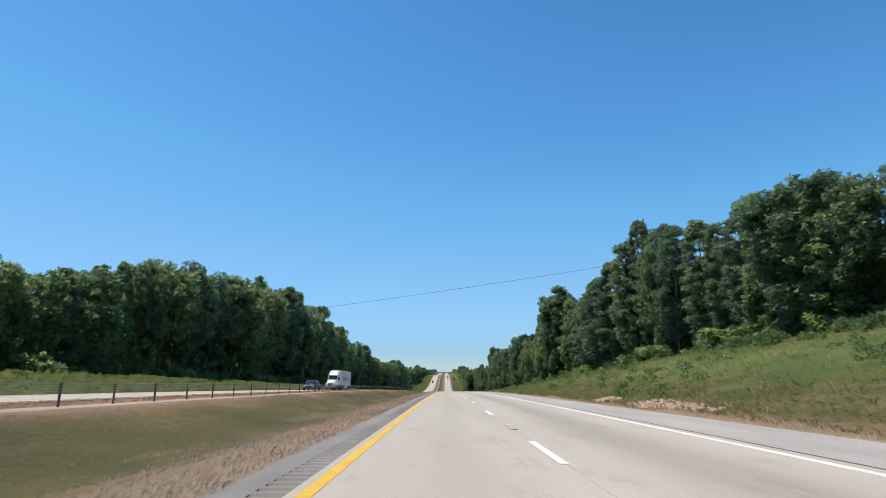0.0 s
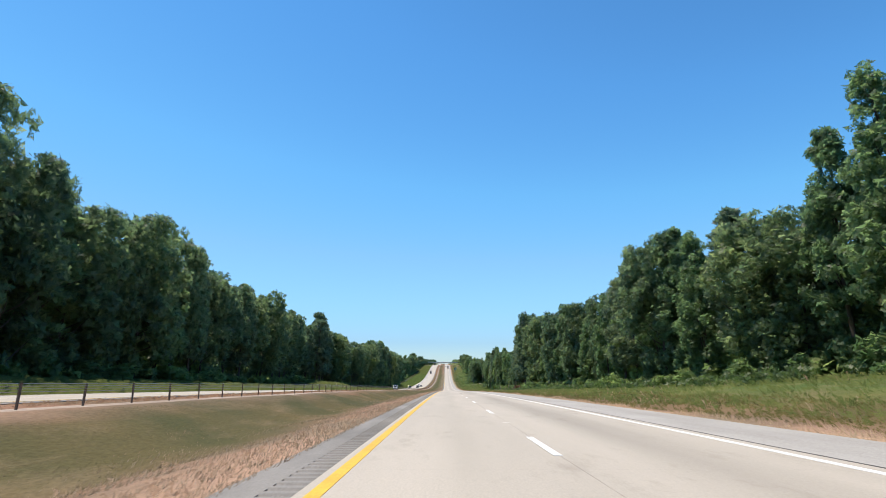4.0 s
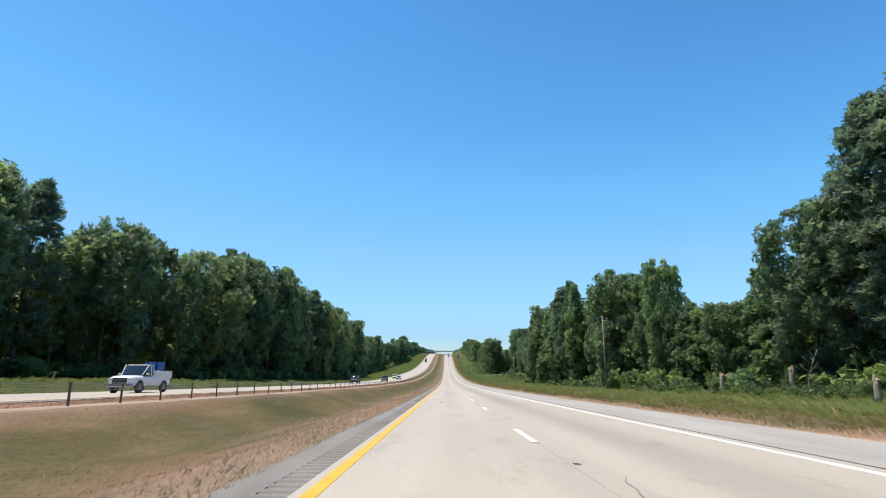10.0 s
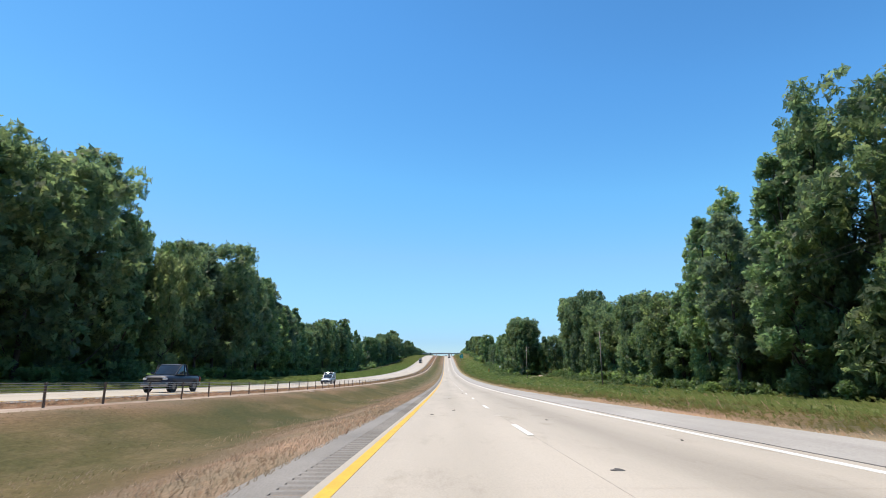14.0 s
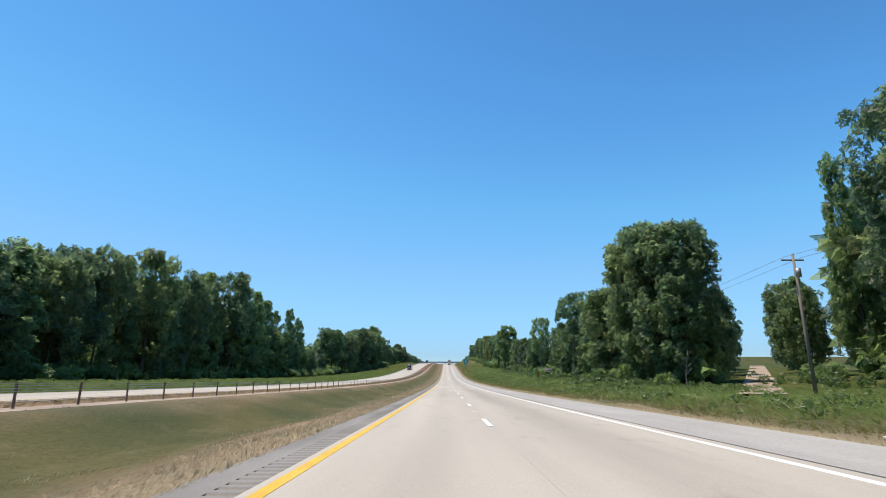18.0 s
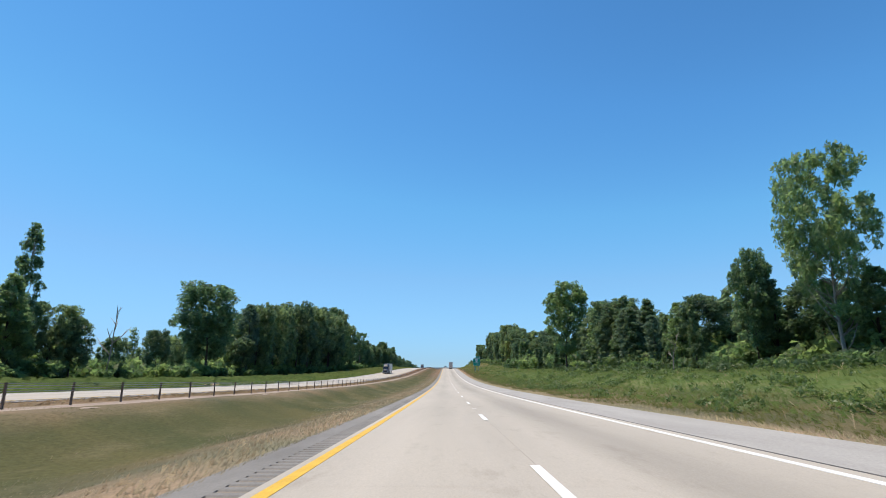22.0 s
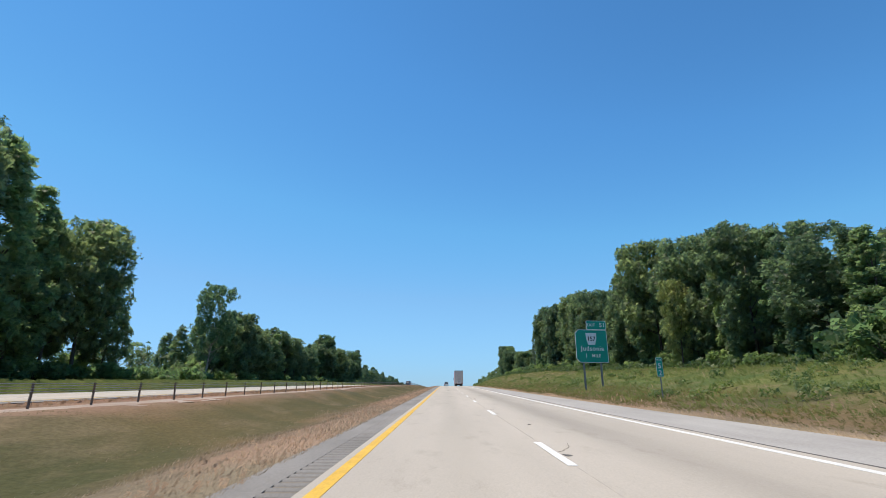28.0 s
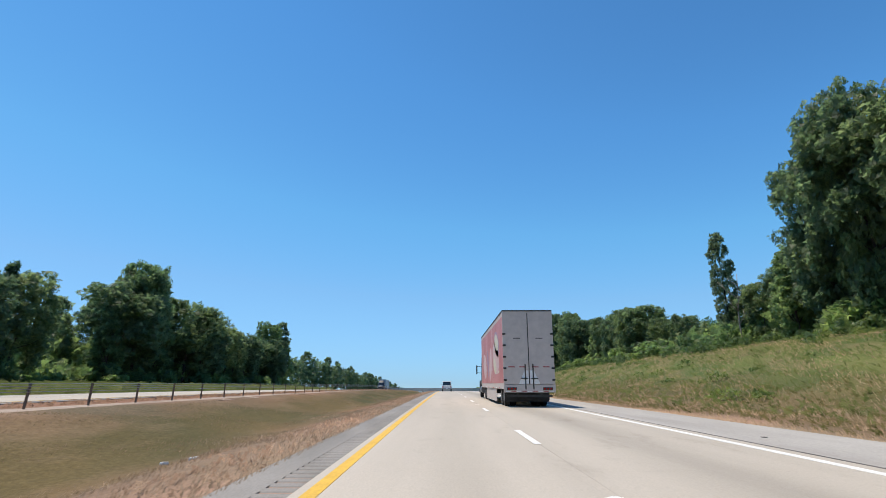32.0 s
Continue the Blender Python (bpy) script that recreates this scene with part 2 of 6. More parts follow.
# ================= building helpers =================
def link_mesh(name, verts, faces, material, parent=None, smooth=False):
    me = bpy.data.meshes.new(name)
    me.from_pydata(verts, [], faces)
    for k in (material if isinstance(material, (list, tuple)) else [material]):
        me.materials.append(k)
    if smooth:
        me.polygons.foreach_set("use_smooth", [True] * len(me.polygons))
    me.update()
    ob = new(name, me)
    ob.parent = parent
    return ob


def tri_mesh(name, v, material, parent=None):
    """A mesh of loose triangles from an (n, 3, 3) array."""
    v = np.asarray(v, dtype=np.float32)
    k = len(v)
    me = bpy.data.meshes.new(name)
    me.vertices.add(3 * k)
    me.vertices.foreach_set("co", v.reshape(-1))
    me.loops.add(3 * k)
    me.loops.foreach_set("vertex_index", np.arange(3 * k, dtype=np.int32))
    me.polygons.add(k)
    me.polygons.foreach_set("loop_start", np.arange(0, 3 * k, 3, dtype=np.int32))
    me.materials.append(material)
    me.update(calc_edges=True)
    ob = new(name, me)
    ob.parent = parent
    return ob


def part(name, bm, material, parent, label="", smooth=False):
    me = bpy.data.meshes.new(name)
    if smooth:
        for f in bm.faces:
            f.smooth = True
    bm.to_mesh(me)
    bm.free()
    me.materials.append(material)
    ob = new(name, me)
    ob.parent = parent
    if label:
        ob["label"] = label
    return ob


def box(sx, sy, sz, at=(0, 0, 0), bevel=0.0, seg=2, turn=None):
    bm = bmesh.new()
    bmesh.ops.create_cube(bm, size=1.0)
    bmesh.ops.scale(bm, vec=(sx, sy, sz), verts=bm.verts)
    if bevel:
        bmesh.ops.bevel(bm, geom=bm.edges[:], offset=bevel, segments=seg, affect="EDGES", profile=0.6)
    if turn is not None:
        bmesh.ops.transform(bm, matrix=turn, verts=bm.verts)
    bmesh.ops.translate(bm, vec=at, verts=bm.verts)
    return bm


def rod(r, length, at=(0, 0, 0), axis="Z", seg=12, r2=None, bevel=0.0):
    bm = bmesh.new()
    bmesh.ops.create_cone(bm, cap_ends=True, segments=seg, radius1=r, radius2=r if r2 is None else r2, depth=length)
    if bevel:
        es = [e for e in bm.edges if abs(e.verts[0].co.z - e.verts[1].co.z) < 1e-6]
        bmesh.ops.bevel(bm, geom=es, offset=bevel, segments=2, affect="EDGES")
    m = {"X": Matrix.Rotation(radians(90), 4, "Y"), "Y": Matrix.Rotation(radians(-90), 4, "X"), "Z": Matrix()}[axis]
    bmesh.ops.transform(bm, matrix=Matrix.Translation(at) @ m, verts=bm.verts)
    return bm


def join(*bms):
    out = bmesh.new()
    for b in bms:
        me = bpy.data.meshes.new("tmp")
        b.to_mesh(me)
        b.free()
        out.from_mesh(me)
        bpy.data.meshes.remove(me)
    return out


def tube(points, radii, seg=7):
    """Vertices and faces of a tapering tube along points."""
    vs, fs = [], []
    pts = [Vector(p) for p in points]
    for i, p in enumerate(pts):
        d = (pts[min(i + 1, len(pts) - 1)] - pts[max(i - 1, 0)]).normalized()
        u = d.orthogonal().normalized()
        w = d.cross(u)
        for k in range(seg):
            a = 2 * math.pi * k / seg
            vs.append(p + (u * math.cos(a) + w * math.sin(a)) * radii[i])
    for i in range(len(pts) - 1):
        for k in range(seg):
            a, b = i * seg + k, i * seg + (k + 1) % seg
            fs.append((a, b, b + seg, a + seg))
    fs.append(tuple(range(seg))[::-1])
    fs.append(tuple(range((len(pts) - 1) * seg, len(pts) * seg)))
    return vs, fs


def gather(pieces):
    vs, fs = [], []
    for v, f in pieces:
        o = len(vs)
        vs += v
        fs += [tuple(i + o for i in q) for q in f]
    return vs, fs


# ================= lie of the land =================
HILL_Y = [-400, -40, 60, 130, 220, 330, 600, 700, 830, 950, 1060, 1130, 1200, 1350, 1600, 2600]
HILL_Z = [5.5, 5.5, 5.0, 3.2, 0.8, 0.2, -0.4, 0.4, 2.2, 2.8, 2.6, 3.6, 5.0, 5.5, 3.0, 2.0]
BANK_Y = [-400, 0, 120, 300, 450, 700, 900, 1300, 2600]
BANK_Z = [2.4, 2.2, 1.6, 1.0, 0.9, 0.6, 0.8, 0.8, 1.0]


def smooth(a, b, x):
    u = np.clip((x - a) / (b - a), 0, 1)
    return u * u * (3 - 2 * u)


def knoll(x, y):
    """A low clay rise behind the opposite carriageway."""
    return np.interp(y, [315, 335, 352, 366, 388], [0.0, 1.75, 1.65, 0.6, 0.0]) * smooth(-31, -42, np.asarray(x, float))


def lay(x, y):
    """Height of the land at x, y."""
    x, y = np.asarray(x, float), np.asarray(y, float)
    z = road_z(y) - 0.03
    z = z + np.where(x > 10.4, -0.10 + (np.interp(y, HILL_Y, HILL_Z)) * smooth(12.5, 33, x) + 0.05 * np.clip(x - 33, 0, 60), 0)
    med = -0.75 * smooth(-1.2, -6.0, x) + 1.12 * smooth(-6.0, -11.0, x)
    z = z + np.where(x < -1.2, med, 0)
    z = z + np.where(x < -29.5, (np.interp(y, BANK_Y, BANK_Z) - 0.3) * smooth(-31, -42, x) + 0.02 * np.clip(-42 - x, 0, 60), 0)
    z = z + np.where(x < -29.5, knoll(x, y), 0)
    rough = 0.10 * np.sin(x * 0.9 + y * 0.13) * np.sin(y * 0.31 + 1.3) + 0.06 * np.sin(x * 2.1 - y * 0.7)
    return z + np.where((x > 11.5) | (x < -30) | ((x < -2.5) & (x > -11)), rough, 0)


def sheet(name, xs, ys, zf, material, label, category, kind="structure"):
    X, Y = np.meshgrid(xs, ys)
    Z = zf(X, Y)
    v = np.stack([X, Y, Z], -1).reshape(-1, 3)
    nx = len(xs)
    i = (np.arange(len(ys) - 1)[:, None] * nx + np.arange(nx - 1)[None, :]).reshape(-1)
    f = np.stack([i, i + 1, i + 1 + nx, i + nx], -1)
    ob = link_mesh(name, v.tolist(), f.tolist(), material, smooth=True)
    return tagged(ob, label, category, kind=kind)


GX = sorted([-4500, -2200, -1100, -500, -250, -160, -110, -85, -70, -60, -52, -47, -43, -40, -37, -34.5, -32, -30.2, -29.4, -27, -22, -16, -15.2, -14, -13,
      -12, -11, -10, -9, -8, -7, -6, -5, -4, -3.2, -2.4, -1.8, -1.2, -0.9, 3, 9, 10.3, 10.8, 11.5, 12.3, 13, 14, 15.5, 17, 19, 21, 23, 25, 27, 29,
      31, 33, 36, 40, 46, 54, 65, 80, 110, 160, 250, 500, 1100, 2200, 4500])
GY = [-1600, -900, -500] + list(np.arange(-300, 1500, 5.0)) + list(np.arange(1500, 3000, 20.0)) + [3000, 3300, 3800, 4400, 5000]
ground = sheet("ground", GX, GY, lambda x, y: lay(x, y), GROUND,
               "mown roadside verge of dry tan and green grass", "ground")
RY = list(np.arange(-200, 1600, 4.0)) + list(np.arange(1600, 4000, 20.0))


def ribbon(name, x0, x1, up, material, label, category="road", y0=None, y1=None):
    """A strip of pavement with a thickness, following the profile."""
    ys = [y for y in RY if (y0 is None or y >= y0) and (y1 is None or y <= y1)]
    vs, fs = [], []
    for y in ys:
        z = float(road_z(y)) + up
        vs += [(x0, y, z - 0.2), (x0, y, z), (x1, y, z), (x1, y, z - 0.2)]
    for i in range(len(ys) - 1):
        a = 4 * i
        for k in range(3):
            fs.append((a + k, a + k + 1, a + k + 5, a + k + 4))
    return tagged(link_mesh(name, vs, fs, material), label, category, kind="structure")


ribbon("road", -0.22, 7.62, 0.0, CONCRETE, "two-lane light concrete carriageway with worn wheel tracks")
ribbon("pavement", 7.66, 10.45, -0.012, SHOULDER, "pale grey paved outer shoulder beside the carriageway", "shoulder")
ribbon("pavement", -1.15, -0.64, -0.012, ASPHALT, "grey asphalt inner shoulder beside the median grass", "shoulder")
ribbon("road", -26.6, -17.4, 0.38, CONCRETE, "opposite light concrete carriageway beyond the median", "road")
ribbon("pavement", -29.4, -26.6, 0.37, SHOULDER, "pale paved outer shoulder of the opposite carriageway", "shoulder")
ribbon("pavement", -17.4, -16.2, 0.37, ASPHALT, "grey asphalt inner shoulder of the opposite carriageway", "shoulder")
_rw = np.random.default_rng(8)
_vs, _fs = [], []
for _i, _y in enumerate(np.arange(-60, 1700, 0.8)):      # a worn strip of pale dirt with ragged edges
    z = float(road_z(_y)) + 0.353
    w0 = 0.22 * math.sin(_y * 0.31) * math.sin(_y * 0.07 + 1) + _rw.normal() * 0.07
    w1 = 0.25 * math.sin(_y * 0.23 + 2) * math.sin(_y * 0.11) + _rw.normal() * 0.09
    _vs += [(-13.0 + w0, _y, z - 0.05), (-12.6 + w0, _y, z), (-11.5 + w1, _y, z + 0.004), (-10.95 + w1 * 1.5, _y, z - 0.06)]
    for k in range(3 if _i else 0):
        a = 4 * _i + k
        _fs.append((a - 4, a - 3, a + 1, a))
# two washed-out patches of bare clay on the rise
CLAY = surface("bare_clay", (0.24, 0.15, 0.105), (0.46, 0.33, 0.25), 1.6, 0.95, 0, 22.0, 0.9)
for _cx, _cy, _rx, _ry in ((-38.2, 344.5, 4.6, 8.5), (-37.6, 363.0, 3.2, 6.0), (13.9, 30.5, 1.3, 6.5), (14.2, 42.0, 1.0, 2.6), (14.4, 127.0, 1.6, 6.0), (14.0, 139.0, 0.9, 2.4), (-33.6, 876.0, 2.2, 8.0)):
    _pv, _pf, _n = [], [], 26
    _up = 0.16 if _cx < 0 else 0.07
    for _j in range(_n + 1):
        for _i in range(_n + 1):
            x, y = _cx + _rx * 1.3 * (2 * _i / _n - 1), _cy + _ry * 1.3 * (2 * _j / _n - 1)
            d = math.hypot((x - _cx) / _rx, (y - _cy) / _ry) + 0.16 * math.sin(1.7 * x + 0.9 * y) * math.sin(0.8 * y + 1) + _rw.normal() * 0.05
            _pv.append((x, y, float(lay(x, y)) + (_up if d < 0.8 else _up - (1.1 if _cx < 0 else 0.6) * (d - 0.8)) + _rw.normal() * 0.02))
    for _j in range(_n):
        for _i in range(_n):
            a = _j * (_n + 1) + _i
            _pf.append((a, a + 1, a + _n + 2, a + _n + 1))
    tagged(link_mesh("ground", _pv, _pf, CLAY, smooth=True), "washed-out patch of bare reddish clay in the grass", "bare soil", kind="structure")
tagged(link_mesh("pavement", _vs, _fs, MOWSTRIP, smooth=True), "pale tan strip of bare dirt under the cable barrier", "mow strip", kind="structure")
ribbon("trim", 3.30, 3.312, 0.002, JOINT, "dark lengthwise joint between the lanes", "seam")
ribbon("trim", 7.60, 7.68, 0.001, SEAM, "dark tarred seam between slab and shoulder", "seam")
ribbon("trim", -0.09, 0.09, 0.006, YELLOW_LINE, "solid yellow edge line painted on concrete", "road marking")
ribbon("trim", 7.14, 7.32, 0.006, WHITE_LINE, "solid white edge line painted on concrete", "road marking")
ribbon("trim", -17.75, -17.6, 0.386, YELLOW_LINE, "yellow edge line of the opposite carriageway", "road marking")
ribbon("trim", -26.3, -26.15, 0.386, WHITE_LINE, "white edge line of the opposite carriageway", "road marking")


# ================= trees =================
def leaves(rng, centres, radii, count, size, droop=0.0, flat=1.0, needle=0.0):
    """Leaf sprays round clump centres, as loose triangles; needles point away from their clump."""
    centres, radii = np.asarray(centres), np.asarray(radii)
    w = radii ** 1.8
    pick = rng.choice(len(centres), count, p=w / w.sum())
    d = rng.normal(size=(count, 3))
    d[:, 2] += 0.25
    d /= np.linalg.norm(d, axis=1)[:, None]
    r = radii[pick] * rng.uniform(0.15, 1.0, count) ** 0.5
    p = centres[pick] + d * r[:, None] * np.array([1, 1, flat])
    nrm = d * 0.55 + rng.normal(size=(count, 3)) * 0.75 + np.array([0, 0, 0.25])
    nrm /= np.linalg.norm(nrm, axis=1)[:, None]
    b = np.cross(nrm, rng.normal(size=(count, 3))) * (1 - needle) + d * needle * 1.6
    b /= np.linalg.norm(b, axis=1)[:, None]
    a = np.cross(nrm, b)
    a /= np.linalg.norm(a, axis=1)[:, None] + 1e-6
    s = size * rng.uniform(0.5, 1.4, count)[:, None]
    down = np.array([0, 0, -droop]) * s
    a = a * s * (1 - 0.35 * needle)
    b = b * s * (1 + 0.25 * needle)
    return np.stack([p - a - b * 0.5, p + a - b * 0.5 + down, p + b * 0.95 + nrm * s * 0.2], 1)


def crown_shape(kind, u):
    """Radius share of the crown at height share u."""
    if kind in ("oak", "lone"):
        return np.sqrt(np.clip(1 - (2 * u - 0.95) ** 2 / 1.12, 0.02, 1))
    if kind == "gum":
        return np.clip(0.25 + 0.95 * np.minimum(u / 0.25, 1) * (1 - u) ** 0.62 - 0.15, 0.05, 1)
    if kind == "pine":
        return np.clip(np.sqrt(np.clip(1 - (2 * u - 0.9) ** 2 / 1.25, 0, 1)) * (0.93 + 0.07 * np.sin(u * 19)), 0.08, 1)
    if kind == "cedar":
        return np.clip((1 - u) ** 0.85 * 0.95 + 0.05, 0.05, 1)
    return np.sqrt(np.clip(1 - u * u, 0.05, 1))


KINDS = {  # height, width, crown base, clumps, clump radius, leaf sprays, spray size, flatness
    "oak": (24.0, 13.5, 0.07, 230, 1.35, 11500, 0.34, 0.95),
    "lone": (24.0, 13.0, 0.20, 300, 1.15, 14500, 0.31, 0.9),
    "gum": (26.0, 11.0, 0.05, 230, 1.20, 10500, 0.33, 1.0),
    "pine": (28.0, 10.0, 0.20, 230, 1.05, 10500, 0.33, 0.8),
    "cedar": (14.0, 5.0, 0.03, 95, 0.80, 4800, 0.25, 0.95),
}


def crown_points(rng, kind, open_=0.0):
    """Clump centres and radii of a crown: lobes, leaders or whorls over a loose filling."""
    h, w, base, n, rc, *_ = KINDS[kind]
    k = int(n * {"oak": 0.68, "lone": 0.5, "gum": 0.68, "pine": 0.55, "cedar": 1.0}[kind])
    u = rng.uniform(0, 1, k) ** (0.85 if kind != "cedar" else 1.15)
    if kind in ("oak", "lone"):
        u *= 0.78
    az = rng.uniform(0, 2 * math.pi, k)
    rad = (w / 2 - rc * 0.7) * crown_shape(kind, u) * rng.uniform(0.3, 1.0, k) ** 0.5 * 0.92
    z = h * (base + (1 - base) * u) - rc * 0.5
    c = [np.stack([np.cos(az) * rad, np.sin(az) * rad, z], 1)]
    r = [rc * rng.uniform(0.6, 1.2, k) * (1 - 0.35 * u if kind in ("gum", "cedar") else 1)]
    m = n - k
    if kind in ("oak", "lone"):  # billowing lobes of uneven size
        lobes = 10 if kind == "oak" else 16
        la = np.arange(lobes) * 2.4 + rng.uniform(0, 6)
        lz = h * np.linspace(0.34, 0.82, lobes) + rng.normal(size=lobes) * 0.03 * h
        lr = w * rng.uniform(0.19, 0.28, lobes)
        ld = np.maximum(w / 2 * crown_shape("oak", lz / h) - lr * 0.75, 0) * rng.uniform(0.5, 1.0, lobes)
        pick = rng.integers(lobes, size=m)
        d = rng.normal(size=(m, 3))
        d[:, 2] = np.abs(d[:, 2]) * 0.8 - 0.15
        d /= np.linalg.norm(d, axis=1)[:, None]
        p = np.stack([np.cos(la) * ld, np.sin(la) * ld, lz], 1)[pick] + d * (lr[pick] * rng.uniform(0.15, 1, m) ** 0.5)[:, None] * np.array([1, 1, 0.85])
        c.append(p)
        r.append(rc * rng.uniform(0.4, 0.9, m))
    elif kind == "gum":          # upright leaders with pointed tips
        lead = 11
        la = np.arange(lead) * 2.4 + rng.uniform(0, 6)
        ld = w * rng.uniform(0.05, 0.40, lead)
        lt = h * np.clip(1.03 - 1.25 * ld / w - rng.uniform(0, 0.12, lead), 0.4, 1.03)
        pick = rng.integers(lead, size=m)
        v = rng.uniform(0, 1, m) ** 0.65
        zz = lt[pick] * (0.42 + 0.58 * v)
        spread = (1 - v) * 0.11 * w + 0.12
        c.append(np.stack([np.cos(la[pick]) * ld[pick] * (0.75 + 0.35 * v) + rng.normal(size=m) * spread,
                           np.sin(la[pick]) * ld[pick] * (0.75 + 0.35 * v) + rng.normal(size=m) * spread, zz], 1))
        r.append(rc * (1.0 - 0.72 * v) * rng.uniform(0.75, 1.1, m))
    elif kind == "pine":         # whorls of flat boughs
        lev = rng.integers(11, size=m)
        uu = (lev + 0.5) / 11
        az = lev * 1.1 + rng.integers(5, size=m) * 1.257 + rng.normal(size=m) * 0.22
        reach = (w / 2 - rc * 0.4) * crown_shape("pine", uu) * rng.uniform(0.3, 1.05, m)
        c.append(np.stack([np.cos(az) * reach, np.sin(az) * reach, h * (base + (0.99 - base) * uu) + 0.16 * reach - 0.6 + rng.normal(size=m) * 0.25], 1))
        r.append(rc * rng.uniform(0.45, 0.85, m) * (1.05 - 0.35 * uu))
    c, r = np.concatenate(c), np.concatenate(r)
    if kind in ("oak", "lone"):      # a domed top
        cap = np.quantile(c[:, 2], 0.92)
        c[:, 2] = np.where(c[:, 2] > cap, cap + 0.4 * (c[:, 2] - cap), c[:, 2])
    c[:, 2] = np.maximum(c[:, 2], 0.8)
    lone_ = {"oak": 7, "lone": 5, "gum": 3, "pine": 3, "cedar": 3}
    near = (np.linalg.norm(c[:, None] - c[None], axis=2) < 2.1 * rc).sum(1)      # no clump hangs free of the rest
    c, r = c[near > lone_[kind]], r[near > lone_[kind]]
    if open_:
        keep = rng.uniform(0, 1, len(c)) > open_
        c, r = c[keep], r[keep]
    return c, r


def make_tree(name, kind, seed, leaf, label, bark=None, open_=0.0, dense=1.0, coarse=1.0, limbs=14):
    """One tree at the origin: a tapered trunk with limbs, and a crown of leaf sprays in clumps."""
    rng = np.random.default_rng(seed)
    h, w, base, n, rc, count, size, flat = KINDS[kind]
    c, r = crown_points(rng, kind, open_)
    tree = tagged(new(name), label, "tree")
    lean = rng.normal(size=2) * 0.02 * h
    top = 0.72 if kind in ("oak", "lone") else 0.93
    us = np.linspace(0, 1, 8)
    pts = [(lean[0] * u * u + 0.25 * math.sin(4 * u + seed), lean[1] * u * u + 0.2 * math.sin(5 * u), h * top * u - 0.3) for u in us]
    r0 = h * 0.0115
    pieces = [tube(pts, [r0 * (1.35 if i == 0 else 1) * (1 - 0.88 * u) for i, u in enumerate(us)], 6)]
    order = rng.permutation(len(c))[:limbs]
    for i in order:
        t = c[i]
        u = min(max((t[2] - (0.18 if kind == "gum" else 0.12) * h) / (h * top), 0.08), 0.95)
        s = Vector((lean[0] * u * u + 0.25 * math.sin(4 * u + seed), lean[1] * u * u + 0.2 * math.sin(5 * u), h * top * u - 0.3))
        e = Vector(t)
        mid = s.lerp(e, 0.5) + Vector((0, 0, 0.05 * h if kind == "gum" else -0.02 * h))
        rr = r0 * (1 - 0.8 * u) * 0.5
        pieces.append(tube([s, mid, e], [rr, rr * 0.6, rr * 0.15], 4))
    v, f = gather(pieces)
    link_mesh("trunk", v, f, bark or BARK, tree, smooth=True)
    q = leaves(rng, c, r, int(count * dense), size * coarse, 0.15 if kind != "pine" else 0.0, flat, 0.6 if kind == "pine" else 0.0)
    q[:, :, 2] *= h / np.quantile(q[:, :, 2], 0.996 if kind in ("oak", "lone") else 0.998)
    q[:, :, 0] += (lean[0] * (q[:, :, 2] / h) ** 2)
    q[:, :, 1] += (lean[1] * (q[:, :, 2] / h) ** 2)
    q[:, :, 2] = np.maximum(q[:, :, 2], 0.05)
    tri_mesh("crown", q, leaf, tree)
    return tree


def make_bush(name, seed, leaf, label, w=3.4, h=2.2, count=700):
    rng = np.random.default_rng(seed)
    n = 16
    az, u = rng.uniform(0, 6.283, n), rng.uniform(0, 1, n)
    rad = rng.uniform(0, 1, n) ** 0.5 * w * 0.42
    c = np.stack([np.cos(az) * rad, np.sin(az) * rad, 0.25 + (h - 0.6) * u * (1 - (rad / w) ** 2)], 1)
    bush = tagged(new(name), label, "bush")
    pieces = []
    for i in range(9):
        s = Vector((rng.normal() * 0.15, rng.normal() * 0.15, -0.1))
        e = Vector(c[i])
        pieces.append(tube([s, s.lerp(e, 0.5) + Vector((0, 0, 0.15)), e], [0.035, 0.025, 0.008], 3))
    v, f = gather(pieces)
    link_mesh("stems", v, f, BARK, bush)
    q = leaves(rng, c, rng.uniform(0.4, 0.75, n), count, 0.25, 0.2)
    q[:, :, 2] = np.maximum(q[:, :, 2], 0.02)
    tri_mesh("foliage", q, leaf, bush)
    return bush


def place(ob, x, y, height=None, full=None, spin=None, wide=None, used=set()):
    """Stand a tree kind at x, y; the first call moves the model itself, later calls copy it."""
    s = 1.0 if height is None else height / full
    sx = s if wide is None else s * wide
    m = Matrix.LocRotScale((x, y, float(lay(x, y)) - 0.08), Euler((0, 0, spin or 0)), None)
    if ob.name in used:
        o = copy_thing(ob, m)
    else:
        used.add(ob.name)
        o = ob
        ob.matrix_basis = m
    o.scale = (sx, sx, s)
    return o


OAKS = [make_tree("oak_tree", "oak", 11 + i, LEAF_OAK, "broad dark green hardwood at the woods' edge") for i in range(3)]
GUMS = [make_tree("sweetgum_tree", "gum", 31 + i, LEAF_GUM, "tall upright mid-green sweetgum at the woods' edge") for i in range(3)]
PINES = [make_tree("pine_tree", "pine", 51 + i, LEAF_PINE, "tall dark pine with a bare trunk and ragged crown") for i in range(3)]
CEDARS = [make_tree("cedar_tree", "cedar", 71 + i, LEAF_CEDAR, "dense dark conical cedar on the verge") for i in range(2)]
AIRY = [make_tree("cottonwood_tree", "gum", 91 + i, LEAF_GUM, "airy upright cottonwood with sky between its limbs", BARK_PALE, 0.40, 0.62, 0.95, 46) for i in range(2)]
